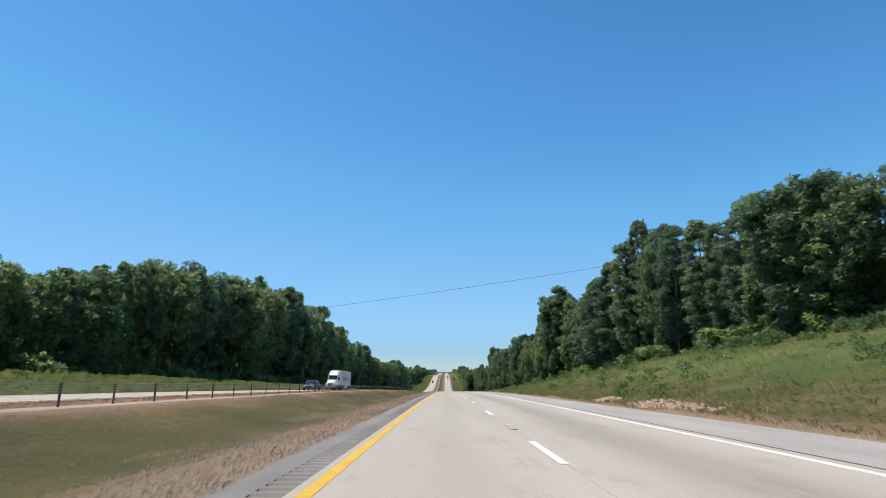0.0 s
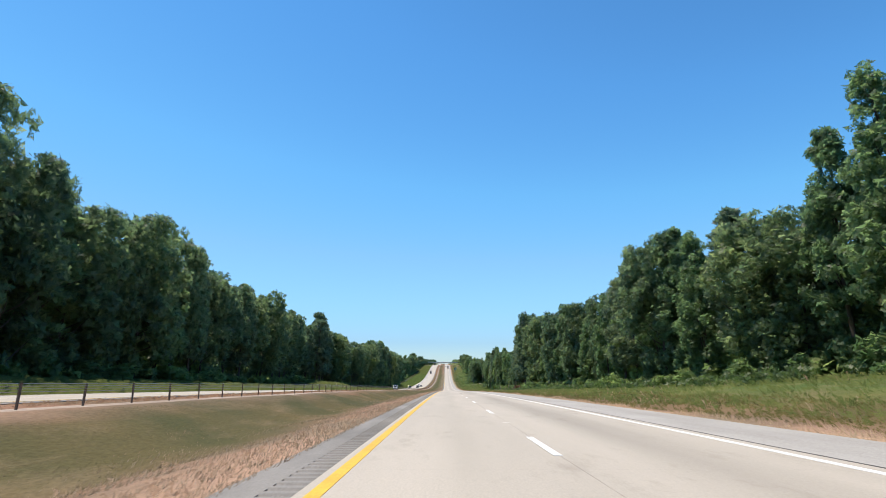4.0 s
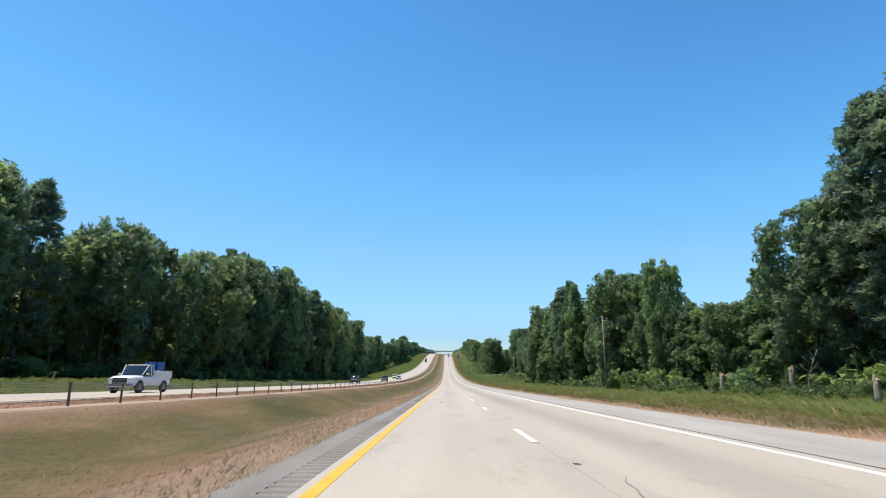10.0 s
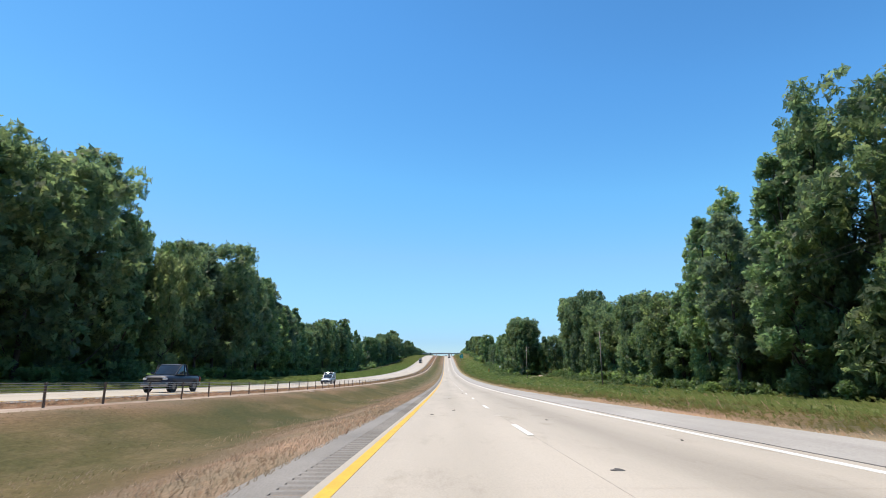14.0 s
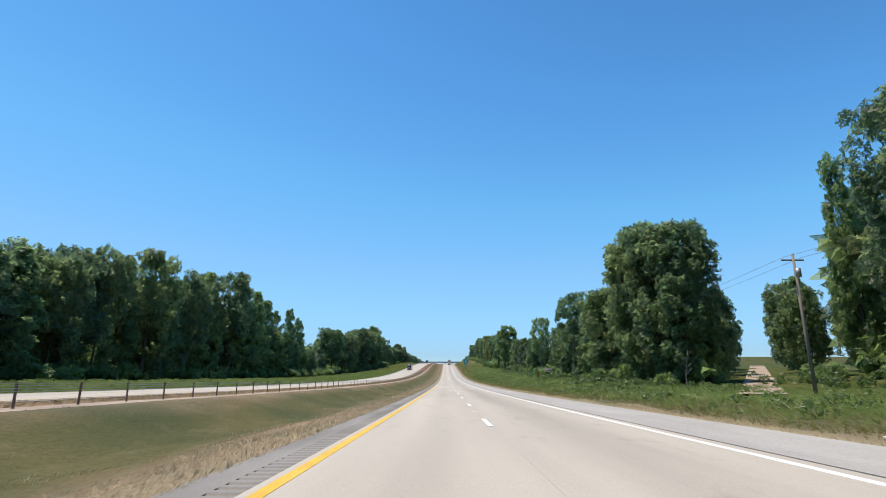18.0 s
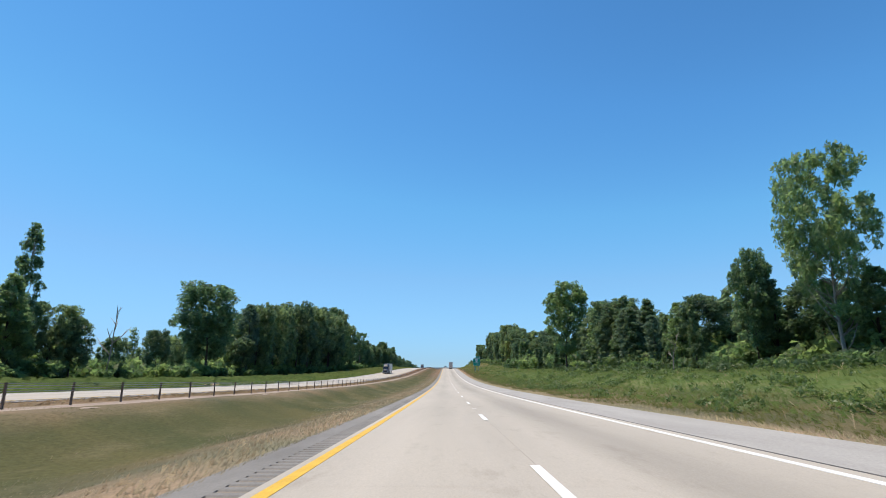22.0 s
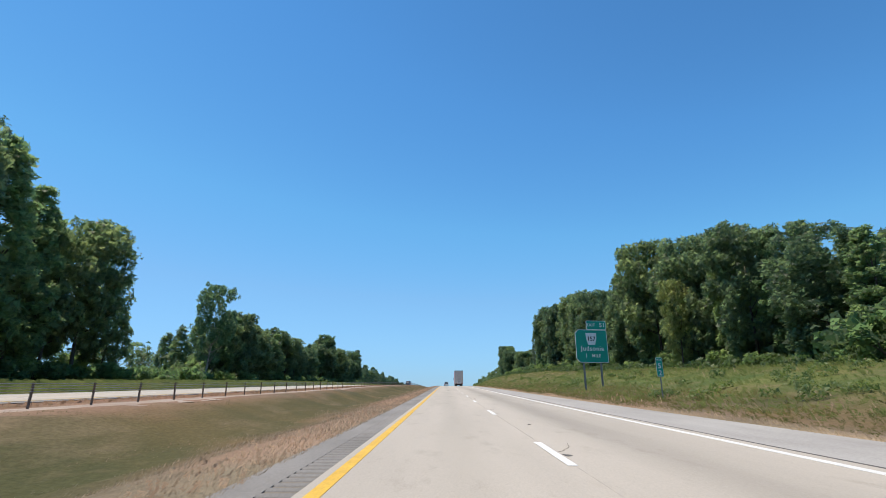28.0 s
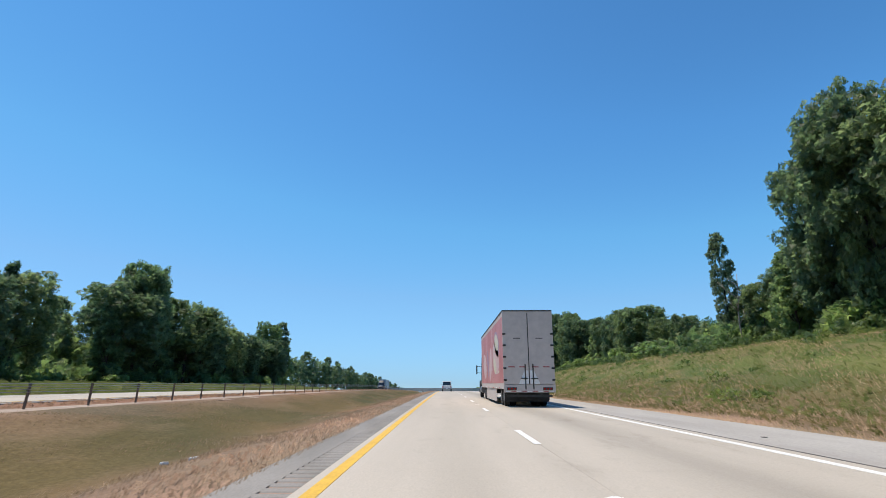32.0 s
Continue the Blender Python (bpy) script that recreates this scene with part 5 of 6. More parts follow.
def extrude_profile(pts, width, bevel=0.06, taper=None):
    """A side outline (y, z) drawn out across the width, with rounded edges; taper narrows it above a height."""
    bm = bmesh.new()
    f = bm.faces.new([bm.verts.new((-width / 2, y, z)) for y, z in pts])
    r = bmesh.ops.extrude_face_region(bm, geom=[f])
    bmesh.ops.translate(bm, vec=(width, 0, 0), verts=[v for v in r["geom"] if isinstance(v, bmesh.types.BMVert)])
    bmesh.ops.recalc_face_normals(bm, faces=bm.faces)
    if taper:
        z0, z1, k = taper
        for v in bm.verts:
            if v.co.z > z0:
                v.co.x *= 1 - k * (v.co.z - z0) / (z1 - z0)
    if bevel:
        bmesh.ops.bevel(bm, geom=bm.edges[:], offset=bevel, segments=2, affect="EDGES", profile=0.6)
    return bm


def loft(rings, power=4.0, seg=20):
    """A closed skin over rounded cross-sections, each (y, half width, bottom, top)."""
    bm = bmesh.new()
    rows_ = []
    for y, hw, z0, z1 in rings:
        ring = []
        for k in range(seg):
            a = 2 * math.pi * (k + 0.5) / seg
            c, d = math.cos(a), math.sin(a)
            r = (abs(c) ** power + abs(d) ** power) ** (-1 / power)
            ring.append(bm.verts.new((hw * r * c, y, (z0 + z1) / 2 + (z1 - z0) / 2 * r * d)))
        rows_.append(ring)
    for a, b in zip(rows_, rows_[1:]):
        for k in range(seg):
            bm.faces.new((a[k], a[(k + 1) % seg], b[(k + 1) % seg], b[k]))
    bm.faces.new(rows_[0])
    bm.faces.new(rows_[-1][::-1])
    bmesh.ops.recalc_face_normals(bm, faces=bm.faces)
    return bm


def car(name, shape, colour, label, category):
    """A car, sport utility or pickup that faces +y, its middle at the origin."""
    ob = tagged(new(name), label, category)
    L, W, H = {"sedan": (4.3, 1.84, 1.56), "suv": (4.5, 2.0, 2.08), "pickup": (5.2, 2.0, 2.08), "service": (5.6, 2.05, 2.15)}[shape]
    belt = {"sedan": 1.0, "suv": 1.30, "pickup": 1.28, "service": 1.32}[shape]
    lo = 0.28 if shape == "sedan" else 0.42
    h = L / 2
    hood = {"sedan": belt - 0.10, "suv": belt - 0.03, "pickup": belt + 0.0, "service": belt}[shape]
    tail = belt + (0.02 if shape in ("sedan", "suv") else 0.0)
    w = W / 2
    body = [(-h, w * 0.80, lo + 0.16, tail - 0.14), (-h + 0.06, w * 0.90, lo + 0.08, tail - 0.05), (-h + 0.25, w * 0.97, lo + 0.02, tail), (-h * 0.3, w, lo, belt + 0.01), (h * 0.35, w, lo, belt),
            (h * 0.62, w * 0.99, lo, (belt + hood) / 2), (h - 0.42, w * 0.96, lo + 0.02, hood - 0.02), (h - 0.16, w * 0.90, lo + 0.06, hood - 0.09), (h - 0.04, w * 0.82, lo + 0.12, hood - 0.20), (h, w * 0.72, lo + 0.2, hood - 0.32)]
    part("body", loft(body, 5.0, 24), colour, ob, smooth=True)
    cab = {"sedan": [(-h * 0.72, belt), (-h * 0.42, H), (h * 0.08, H), (h * 0.42, belt)],
           "suv": [(-h + 0.10, belt), (-h + 0.28, H), (h * 0.10, H), (h * 0.42, belt)],
           "pickup": [(-h * 0.20, belt), (-h * 0.12, H), (h * 0.22, H), (h * 0.48, belt)],
           "service": [(-h * 0.05, belt), (h * 0.0, H), (h * 0.26, H), (h * 0.48, belt)]}[shape]
    part("glasshouse", extrude_profile(cab, W * 0.93, 0.05, (belt, H, 0.16)), GLASS, ob, "dark tinted windows", True)
    y0, y1 = cab[1][0], cab[2][0]
    part("roof", extrude_profile([(y0 - 0.05, H - 0.03), (y0 + 0.1, H + 0.03), (y1 - 0.1, H + 0.03), (y1 + 0.06, H - 0.03)], W * 0.80, 0.02), colour, ob, smooth=True)
    for sx in (-1, 1):
        for (ya, za), (yb, zb) in ((cab[0], cab[1]), (cab[2], cab[3])):
            v, f = tube([(sx * W * 0.46, ya, za), (sx * W * 0.40, yb, zb)], [0.045, 0.04], 6)
            link_mesh("pillar", v, f, colour, ob)
        ym = (y0 + y1) / 2 - 0.1
        v, f = tube([(sx * W * 0.466, ym, belt), (sx * W * 0.398, ym, H)], [0.04, 0.035], 6)
        link_mesh("pillar", v, f, colour, ob)
        part("mirror", box(0.20, 0.12, 0.16, (sx * (W / 2 + 0.10), cab[3][0] - 0.25, belt + 0.12), 0.03), colour, ob)
        part("headlight", box(0.34, 0.24, 0.15, (sx * (W / 2 - 0.27), h - 0.10, hood - 0.29), 0.05, turn=Matrix.Rotation(radians(-28 * sx), 4, "Z")), LAMP, ob)
        part("taillight", box(0.20, 0.08, 0.36, (sx * (W / 2 - 0.14), -h + 0.0, tail - 0.30), 0.02), TAIL, ob)
        part("door_handle", box(0.03, 0.2, 0.035, (sx * (W / 2 + 0.005), 0.0, belt - 0.12), 0.008), CHROME, ob)
        rr = 0.34 if shape == "sedan" else 0.44
        for wy in (-h * 0.60, h * 0.64):
            part("wheel_arch", rod(rr + 0.07, 0.10, (sx * (W / 2 - 0.042), wy, rr + 0.02), "X", 18), TRIMBLACK, ob)
            wheel(ob, sx * (W / 2 - 0.09), wy, rr, 0.22)
    gh = 0.26 if shape == "sedan" else 0.44
    part("grille", box(W * (0.48 if shape == "sedan" else 0.54), 0.08, gh, (0, h - 0.005, hood - 0.20 - gh / 2), 0.03), TRIMBLACK, ob)
    for k in range(3):
        part("grille_bar", box(W * (0.45 if shape == "sedan" else 0.51), 0.03, 0.025, (0, h + 0.04, hood - 0.20 - gh * (0.25 + 0.25 * k)), 0.008), CHROME, ob)
    part("front_bumper", box(W * 0.97, 0.22, 0.24, (0, h - 0.03, lo + 0.14), 0.05), CHROME if shape in ("pickup", "service") else TRIMBLACK, ob)
    part("rear_bumper", box(W * 0.97, 0.20, 0.22, (0, -h - 0.02, lo + 0.16), 0.05), CHROME if shape in ("pickup", "service") else colour, ob)
    part("number_plate", box(0.31, 0.02, 0.16, (0, -h - 0.015 - 0.1, lo + 0.2)), SIGN_WHITE, ob)
    if shape == "pickup":
        part("bed_liner", box(W * 0.80, h * 0.70, 0.04, (0, -h * 0.60, belt + 0.012)), TRIMBLACK, ob)
        part("tailgate", box(W * 0.82, 0.05, 0.46, (0, -h - 0.005, belt - 0.28), 0.02), colour, ob)
    if shape == "service":
        part("service_box", box(W * 1.0, h * 0.92, 0.62, (0, -h * 0.54, belt + 0.10), 0.03), colour, ob)
        for k in range(3):
            part("drum", rod(0.29, 0.75, (-0.55 + 0.55 * k, -h * 0.62 + 0.2 * (k % 2), belt + 0.78), "Z", 14, bevel=0.03), BLUE_DRUM, ob, "blue plastic drum")
    return ob


BLUE_DRUM = paint("blue_drum", (0.02, 0.10, 0.28), 0.5, 0.0)


def semi(label, cab_paint, side_paint, long_, art, top=4.45):
    """A tractor and box trailer that faces +y; the trailer's rear is at the origin."""
    ob = tagged(new("semi_truck"), label, "truck")
    W, z0, z1 = 2.59, 0.88 if top > 4.6 else 1.05, top
    hw = W / 2
    tr = part("trailer_box", box(W, long_, z1 - z0, (0, long_ / 2, (z0 + z1) / 2), 0.025), side_paint, ob)
    part("roof_rail", box(W + 0.03, long_, 0.10, (0, long_ / 2, z1 - 0.03), 0.01), FRAME_GREY, ob)
    part("rear_frame", join(box(0.10, 0.06, z1 - z0, (-hw + 0.04, -0.02, (z0 + z1) / 2)), box(0.10, 0.06, z1 - z0, (hw - 0.04, -0.02, (z0 + z1) / 2)),
                            box(W, 0.07, 0.14, (0, -0.02, z1 - 0.06)), box(W + 0.02, 0.10, 0.36, (0, -0.03, z0 + 0.02))), VAN_WHITE, ob)
    part("door_seal", box(0.035, 0.02, z1 - z0 - 0.4, (0, -0.062, (z0 + z1) / 2 + 0.05)), TRIMBLACK, ob)
    part("top_rail", box(W + 0.02, 0.06, 0.07, (0, -0.04, z1 - 0.02), 0.01), FRAME_GREY, ob)
    for sx in (-1, 1):
        door = part("rear_door", box(hw - 0.10, 0.05, z1 - z0 - 0.36, (sx * (hw / 2 - 0.035), -0.035, (z0 + z1) / 2 + 0.05), 0.012), VAN_WHITE, ob, "pale dusty rear door")
        part("lettering_bar", box(0.36, 0.006, 0.04, (sx * 0.58, -0.064, z0 + 2.55)), TRIMBLACK, door)
        for k in range(5):
            part("hinge", box(0.16, 0.05, 0.09, (sx * (hw - 0.06), -0.06, z0 + 0.45 + 0.58 * k), 0.01), FRAME_GREY, door)
        part("lock_rod", rod(0.03, 1.25, (sx * 0.20, -0.085, z0 + 0.62), "Z", 8), FRAME_GREY, door)
        part("lock_handle", box(0.34, 0.04, 0.06, (sx * 0.26, -0.10, z0 + 0.52), 0.01), FRAME_GREY, door)
        part("lock_plate", panel([(0.02 * sx, -0.30), (0.52 * sx, -0.30), (0.22 * sx, 0.36), (0.02 * sx, 0.36)][:: sx], 0.006), SIGN_WHITE, door).location = (sx * 0.02, -0.062, z0 + 0.56)
        for k in range(2):
            part("reflector", box(0.34, 0.006, 0.045, (sx * (0.32 + 0.56 * k), -0.065, z0 + 1.10)), SIGN_RED, door)
        part("taillight", box(0.50, 0.05, 0.14, (sx * (hw - 0.38), -0.095, z0 + 0.02), 0.02), FRAME_GREY, ob)
        for k in range(3):
            part("lamp", rod(0.05, 0.05, (sx * (hw - 0.22 - 0.16 * k), -0.11, z0 + 0.02), "Y", 10), TAIL, ob)
        part("mud_flap", box(0.62, 0.02, 0.62, (sx * 0.85, 0.9, 0.62)), TRIMBLACK, ob)
        part("landing_gear", join(box(0.12, 0.12, 0.85, (sx * 0.8, long_ - 4.2, 0.80)), box(0.25, 0.25, 0.03, (sx * 0.8, long_ - 4.2, 0.37))), FRAME_GREY, ob)
        part("side_skirt", box(0.04, long_ * 0.44, 0.74, (sx * (hw - 0.06), long_ * 0.50, z0 - 0.36), 0.01), side_paint, ob)
        for k in range(int(long_ / 1.8)):
            part("reflector", box(0.006, 0.5, 0.05, (sx * (hw + 0.004), 0.5 + 1.8 * k, z0 + 0.05)), SIGN_RED if k % 2 else SIGN_WHITE, ob)
        for wy in (1.75, 3.0):
            for xi in (0.98, 0.66):
                wheel(ob, sx * xi, wy, 0.50, 0.27)
    for k in range(9):
        part("reflector", box(0.22, 0.006, 0.04, (-1.1 + 0.275 * k, -0.085, z0 - 0.10)), SIGN_RED if k % 2 else SIGN_WHITE, ob)
    part("bumper_bar", join(box(2.3, 0.08, 0.10, (0, 0.05, 0.55)), box(0.09, 0.08, 0.5, (-0.6, 0.05, 0.8)), box(0.09, 0.08, 0.5, (0.6, 0.05, 0.8))), FRAME_GREY, ob)
    part("suspension", box(1.1, 2.6, 0.5, (0, 2.3, 0.85), 0.05), FRAME_GREY, ob)
    # black block by the axles and full-width sheet stand in for underside shade
    part("axle_and_fill", join(rod(0.09, 1.9, (0, 1.75, 0.5), "X", 8), rod(0.09, 1.9, (0, 3.0, 0.5), "X", 8), box(0.9, 0.5, 0.5, (0, 1.4, 0.55), 0.04)), TRIMBLACK, ob)
    part("underside_fill", box(2.2, 0.03, 0.5, (0, 0.75, 0.50)), TRIMBLACK, ob)
    part("number_plate", box(0.30, 0.01, 0.15, (0.0, -0.02, 0.86)), SIGN_WHITE, ob)
    art(ob, hw, z0, z1, long_)
    # tractor
    y = long_
    part("chassis", box(0.9, 7.2, 0.28, (0, y + 1.0, 0.86), 0.02), FRAME_GREY, ob)
    part("cab", loft([(y + 0.55, 1.17, 0.80, 4.22), (y + 0.75, 1.20, 0.75, 4.30), (y + 1.35, 1.20, 0.75, 4.26), (y + 1.9, 1.19, 0.75, 4.05), (y + 2.4, 1.17, 0.75, 3.66), (y + 2.75, 1.15, 0.75, 3.30),
                      (y + 3.05, 1.14, 0.75, 2.92), (y + 3.35, 1.13, 0.75, 2.42), (y + 3.55, 1.11, 0.75, 2.14)], 5.5, 28), cab_paint, ob, smooth=True)
    part("hood", loft([(y + 3.45, 1.06, 0.72, 2.16), (y + 4.0, 1.04, 0.72, 2.08), (y + 4.5, 1.0, 0.72, 1.96), (y + 4.9, 0.92, 0.70, 1.80), (y + 5.15, 0.82, 0.68, 1.60), (y + 5.28, 0.66, 0.68, 1.36)], 4.5, 24), cab_paint, ob, smooth=True)
    ws = box(1.90, 0.05, 0.98, (0, 0, 0), 0.05, turn=Matrix.Rotation(radians(31), 4, "X"))
    part("windscreen", ws, GLASS, ob).location = (0, y + 3.235, 2.66)
    part("grille", box(1.10, 0.10, 0.66, (0, y + 5.26, 1.18), 0.05), TRIMBLACK, ob)
    part("bumper", loft([(y + 4.75, 1.22, 0.32, 0.80), (y + 5.2, 1.20, 0.30, 0.80), (y + 5.42, 1.08, 0.30, 0.78), (y + 5.52, 0.86, 0.34, 0.74)], 6.0, 20), BUMPER_GREY, ob, "grey plastic bumper", True)
    for k in range(4):
        part("grille_slat", box(1.02, 0.03, 0.06, (0, y + 5.32, 0.95 + 0.15 * k), 0.008), cab_paint, ob)
    part("sun_visor", box(1.96, 0.26, 0.05, (0, y + 3.02, 3.12), 0.02, turn=Matrix.Rotation(radians(-20), 4, "X")), TRIMBLACK, ob)
    for k in range(5):
        part("roof_lamp", box(0.10, 0.08, 0.05, (-0.7 + 0.35 * k, y + 2.42, 3.68 - 0.04 * abs(k - 2)), 0.015), SIGN_YELLOW, ob)
    part("licence_recess", box(0.5, 0.02, 0.18, (0, y + 5.53, 0.5)), TRIMBLACK, ob)
    # black block fills the open gap behind the cab, in place of its shade
    part("gap_shade_block", box(2.2, 0.5, 2.9, (0, y + 0.28, 2.4)), TRIMBLACK, ob)
    for sx in (-1, 1):
        part("side_window", box(0.04, 0.95, 0.70, (sx * 1.155, y + 2.62, 2.50), 0.03), GLASS, ob)
        part("fender", loft([(y + 3.62, 0.16, 0.62, 1.05), (y + 3.85, 0.19, 0.80, 1.32), (y + 4.25, 0.20, 1.04, 1.46), (y + 4.7, 0.19, 0.80, 1.40), (y + 5.0, 0.16, 0.66, 1.20)], 4.0, 16), cab_paint, ob, smooth=True).location.x = sx * 1.02
        part("headlight", box(0.26, 0.44, 0.24, (sx * 0.98, y + 4.98, 1.18), 0.07, turn=Matrix.Rotation(radians(-30 * sx), 4, "Z")), LAMP, ob)
        part("mirror", join(box(0.10, 0.20, 0.75, (sx * 1.52, y + 3.25, 2.35), 0.03), box(0.32, 0.04, 0.04, (sx * 1.34, y + 3.25, 2.62)),
                            box(0.32, 0.04, 0.04, (sx * 1.34, y + 3.25, 2.08))), TRIMBLACK, ob)
        part("fuel_tank", rod(0.33, 1.6, (sx * 0.98, y + 1.6, 0.72), "Y", 14, bevel=0.03), ALLOY, ob)
        part("exhaust", rod(0.075, 2.6, (sx * 1.08, y + 0.42, 2.6), "Z", 10), CHROME, ob)
        part("fairing", box(0.05, 0.9, 2.5, (sx * 1.18, y + 0.35, 2.4), 0.02), cab_paint, ob)
        wheel(ob, sx * 1.02, y + 4.25, 0.50, 0.28)
        for wy in (-2.2, -0.95):
            for xi in (0.98, 0.66):
                wheel(ob, sx * xi, y + wy, 0.50, 0.27)
    return ob


RED_ART = surface("sun_bleached_red", (0.50, 0.16, 0.15), (0.62, 0.27, 0.26), 0.5, 0.5, 0, 20, 0.02)
PINK_ART = surface("faded_pink", (0.62, 0.42, 0.41), (0.70, 0.52, 0.50), 0.7, 0.5)
CREAM_ART = surface("faded_cream", (0.62, 0.58, 0.42), (0.70, 0.66, 0.52), 0.7, 0.5)
PURPLE_ART = surface("faded_violet", (0.36, 0.22, 0.30), (0.45, 0.30, 0.38), 0.7, 0.5)
BLUE_ART = paint("logo_blue", (0.06, 0.16, 0.42), 0.5, 0.0)


def side_plate(ob, material, outline, x, up, name="graphic"):
    """A thin printed shape on a trailer's side; outline in (y, z)."""
    s = 1 if x > 0 else -1
    bm = bmesh.new()
    f = bm.faces.new([bm.verts.new((x, a, b)) for a, b in (outline if s > 0 else outline[::-1])])
    bmesh.ops.triangulate(bm, faces=[f])
    bmesh.ops.solidify(bm, geom=bm.faces[:], thickness=-0.003 * up)
    return part(name, bm, material, ob)


def oval(cy, cz, ry, rz, n=20, lean=0.0):
    return [(cy + ry * math.cos(2 * math.pi * k / n) + lean * math.sin(2 * math.pi * k / n), cz + rz * math.sin(2 * math.pi * k / n)) for k in range(n)]


def fruit_art(ob, hw, z0, z1, long_):
    for s in (-1, 1):
        x = s * (hw + 0.002)
        side_plate(ob, RED_ART, [(0.15, z0 + 0.30), (long_ - 0.2, z0 + 0.30), (long_ - 0.2, z1 - 0.30), (0.15, z1 - 0.30)], x, 1)
        x = s * (hw + 0.006)
        for cy, cz, ry, rz, m, lean in ((4.0, z0 + 1.75, 1.7, 0.95, PINK_ART, 0.5), (3.3, z0 + 2.5, 1.3, 0.75, PURPLE_ART, 0.5), (3.4, z0 + 2.6, 0.95, 0.5, CREAM_ART, 0.45), (4.6, z0 + 1.3, 0.8, 0.5, CREAM_ART, 0.4), (7.6, z0 + 1.5, 0.9, 1.05, PINK_ART, -0.4),
                                        (9.6, z0 + 1.6, 0.6, 0.95, PURPLE_ART, 0.3), (12.4, z0 + 1.5, 1.3, 0.9, PINK_ART, 0.4)):
            side_plate(ob, m, oval(cy, cz, ry, rz, 20, lean), x + s * (0.004 if m is CREAM_ART else 0), 1)
        for k in range(4):
            side_plate(ob, CREAM_ART, [(2.2 + 0.1 * k, z0 + 0.9 + 0.35 * k), (2.3 + 0.1 * k, z0 + 1.05 + 0.35 * k), (3.2, z0 + 0.75 + 0.35 * k)], x, 1)
        for yy in (5.9, 6.3, 10.9, 14.0):
            side_plate(ob, PINK_ART, [(yy, z0 + 0.32), (yy + 0.08, z0 + 0.32), (yy + 0.08, z1 - 0.32), (yy, z1 - 0.32)], x, 1)


def logo_art(ob, hw, z0, z1, long_):
    for s in (-1, 1):
        x = s * (hw + 0.002)
        m = long_ * 0.41
        # a row of upright bars for the word, and a sunburst of six rays
        for k in range(7):
            yy = m + 0.9 + 0.57 * k if s < 0 else m - 0.9 - 0.5 * k - 0.34
            side_plate(ob, BLUE_ART, [(yy, z0 + 1.0), (yy + 0.40, z0 + 1.0), (yy + 0.40, z0 + (2.15 if k in (0, 2, 6) else 1.80)), (yy, z0 + (2.15 if k in (0, 2, 6) else 1.80))], x, 1, "word_bar")
        for k in range(3):
            yy = m - 0.9 - 0.62 * k - 0.42 if s < 0 else m + 0.9 + 0.62 * k
            side_plate(ob, BLUE_ART, [(yy, z0 + 1.0), (yy + 0.44, z0 + 1.0), (yy + 0.44, z0 + 1.78), (yy, z0 + 1.78)], x, 1, "word_bar")
        for k in range(6):
            a = k * math.pi / 3 + math.pi / 2
            c, d = math.cos(a), math.sin(a)
            cy, cz = m, z0 + 1.40
            side_plate(ob, SIGN_YELLOW, [(cy + 0.22 * c - 0.06 * d, cz + 0.22 * d + 0.06 * c), (cy + 0.62 * c - 0.08 * d, cz + 0.62 * d + 0.08 * c),
                                         (cy + 0.62 * c + 0.08 * d, cz + 0.62 * d - 0.08 * c), (cy + 0.22 * c + 0.06 * d, cz + 0.22 * d - 0.06 * c)][::-1], x, 1, "sun_ray")


def plain_art(ob, hw, z0, z1, long_):
    for s in (-1, 1):
        for k in range(int(long_ / 1.2)):
            side_plate(ob, VAN_WHITE, [(0.6 + 1.2 * k, z0 + 0.1), (0.64 + 1.2 * k, z0 + 0.1), (0.64 + 1.2 * k, z1 - 0.15), (0.6 + 1.2 * k, z1 - 0.15)], s * (hw + 0.002), 1, "panel_rib")


def park(ob, x, y, back=False, up=0.0):
    g = grade(y)
    ob.matrix_basis = pose(x, y, float(road_z(y)) + up, g if not back else -g, 0, 180 if back else 0)
    return ob


DARK_BLUE = paint("dark_blue_paint", (0.009, 0.018, 0.042), 0.5, 0.1)
BLACK_PAINT = paint("black_paint", (0.006, 0.007, 0.009), 0.5, 0.1)
MID_BLUE = paint("mid_blue_paint", (0.02, 0.06, 0.16))
SILVER = paint("silver_paint", (0.42, 0.43, 0.44), 0.3, 0.6, 0.5)
park(semi("box trailer with faded red fruit graphics and dusty rear doors", BLACK_PAINT, VAN_WHITE, 16.1, fruit_art, 4.88), 5.72, 1182.3)
park(car("pickup_truck", "pickup", WHITE, "white pickup truck driving ahead in the inner lane", "pickup truck"), 1.7, 1270)
BACK = 0.385
park(semi("white semi truck with a white trailer and blue lettering bars", WHITE, WHITE, 11.8, logo_art), -23.9, 133, True, BACK)
park(semi("dark blue semi truck with a plain white trailer", DARK_BLUE, WHITE, 11.5, plain_art, 4.3), -23.9, 1036, True, BACK)
park(semi("dark blue semi truck with a blue trailer far ahead", DARK_BLUE, MID_BLUE, 14.6, plain_art), -23.9, 1380, True, BACK)
park(car("car", "sedan", DARK_BLUE, "dark blue sedan on the opposite carriageway", "car"), -19.8, 84, True, BACK)
park(car("service_truck", "service", WHITE, "white service truck carrying blue drums", "pickup truck"), -23.4, 405.6, True, BACK)
park(car("sport_utility", "suv", BLACK_PAINT, "black sport utility vehicle on the opposite carriageway", "car"), -23.2, 506, True, BACK)
park(car("pickup_truck", "pickup", DARK_BLUE, "dark crew pickup truck on the opposite carriageway", "pickup truck"), -20.2, 549, True, BACK)
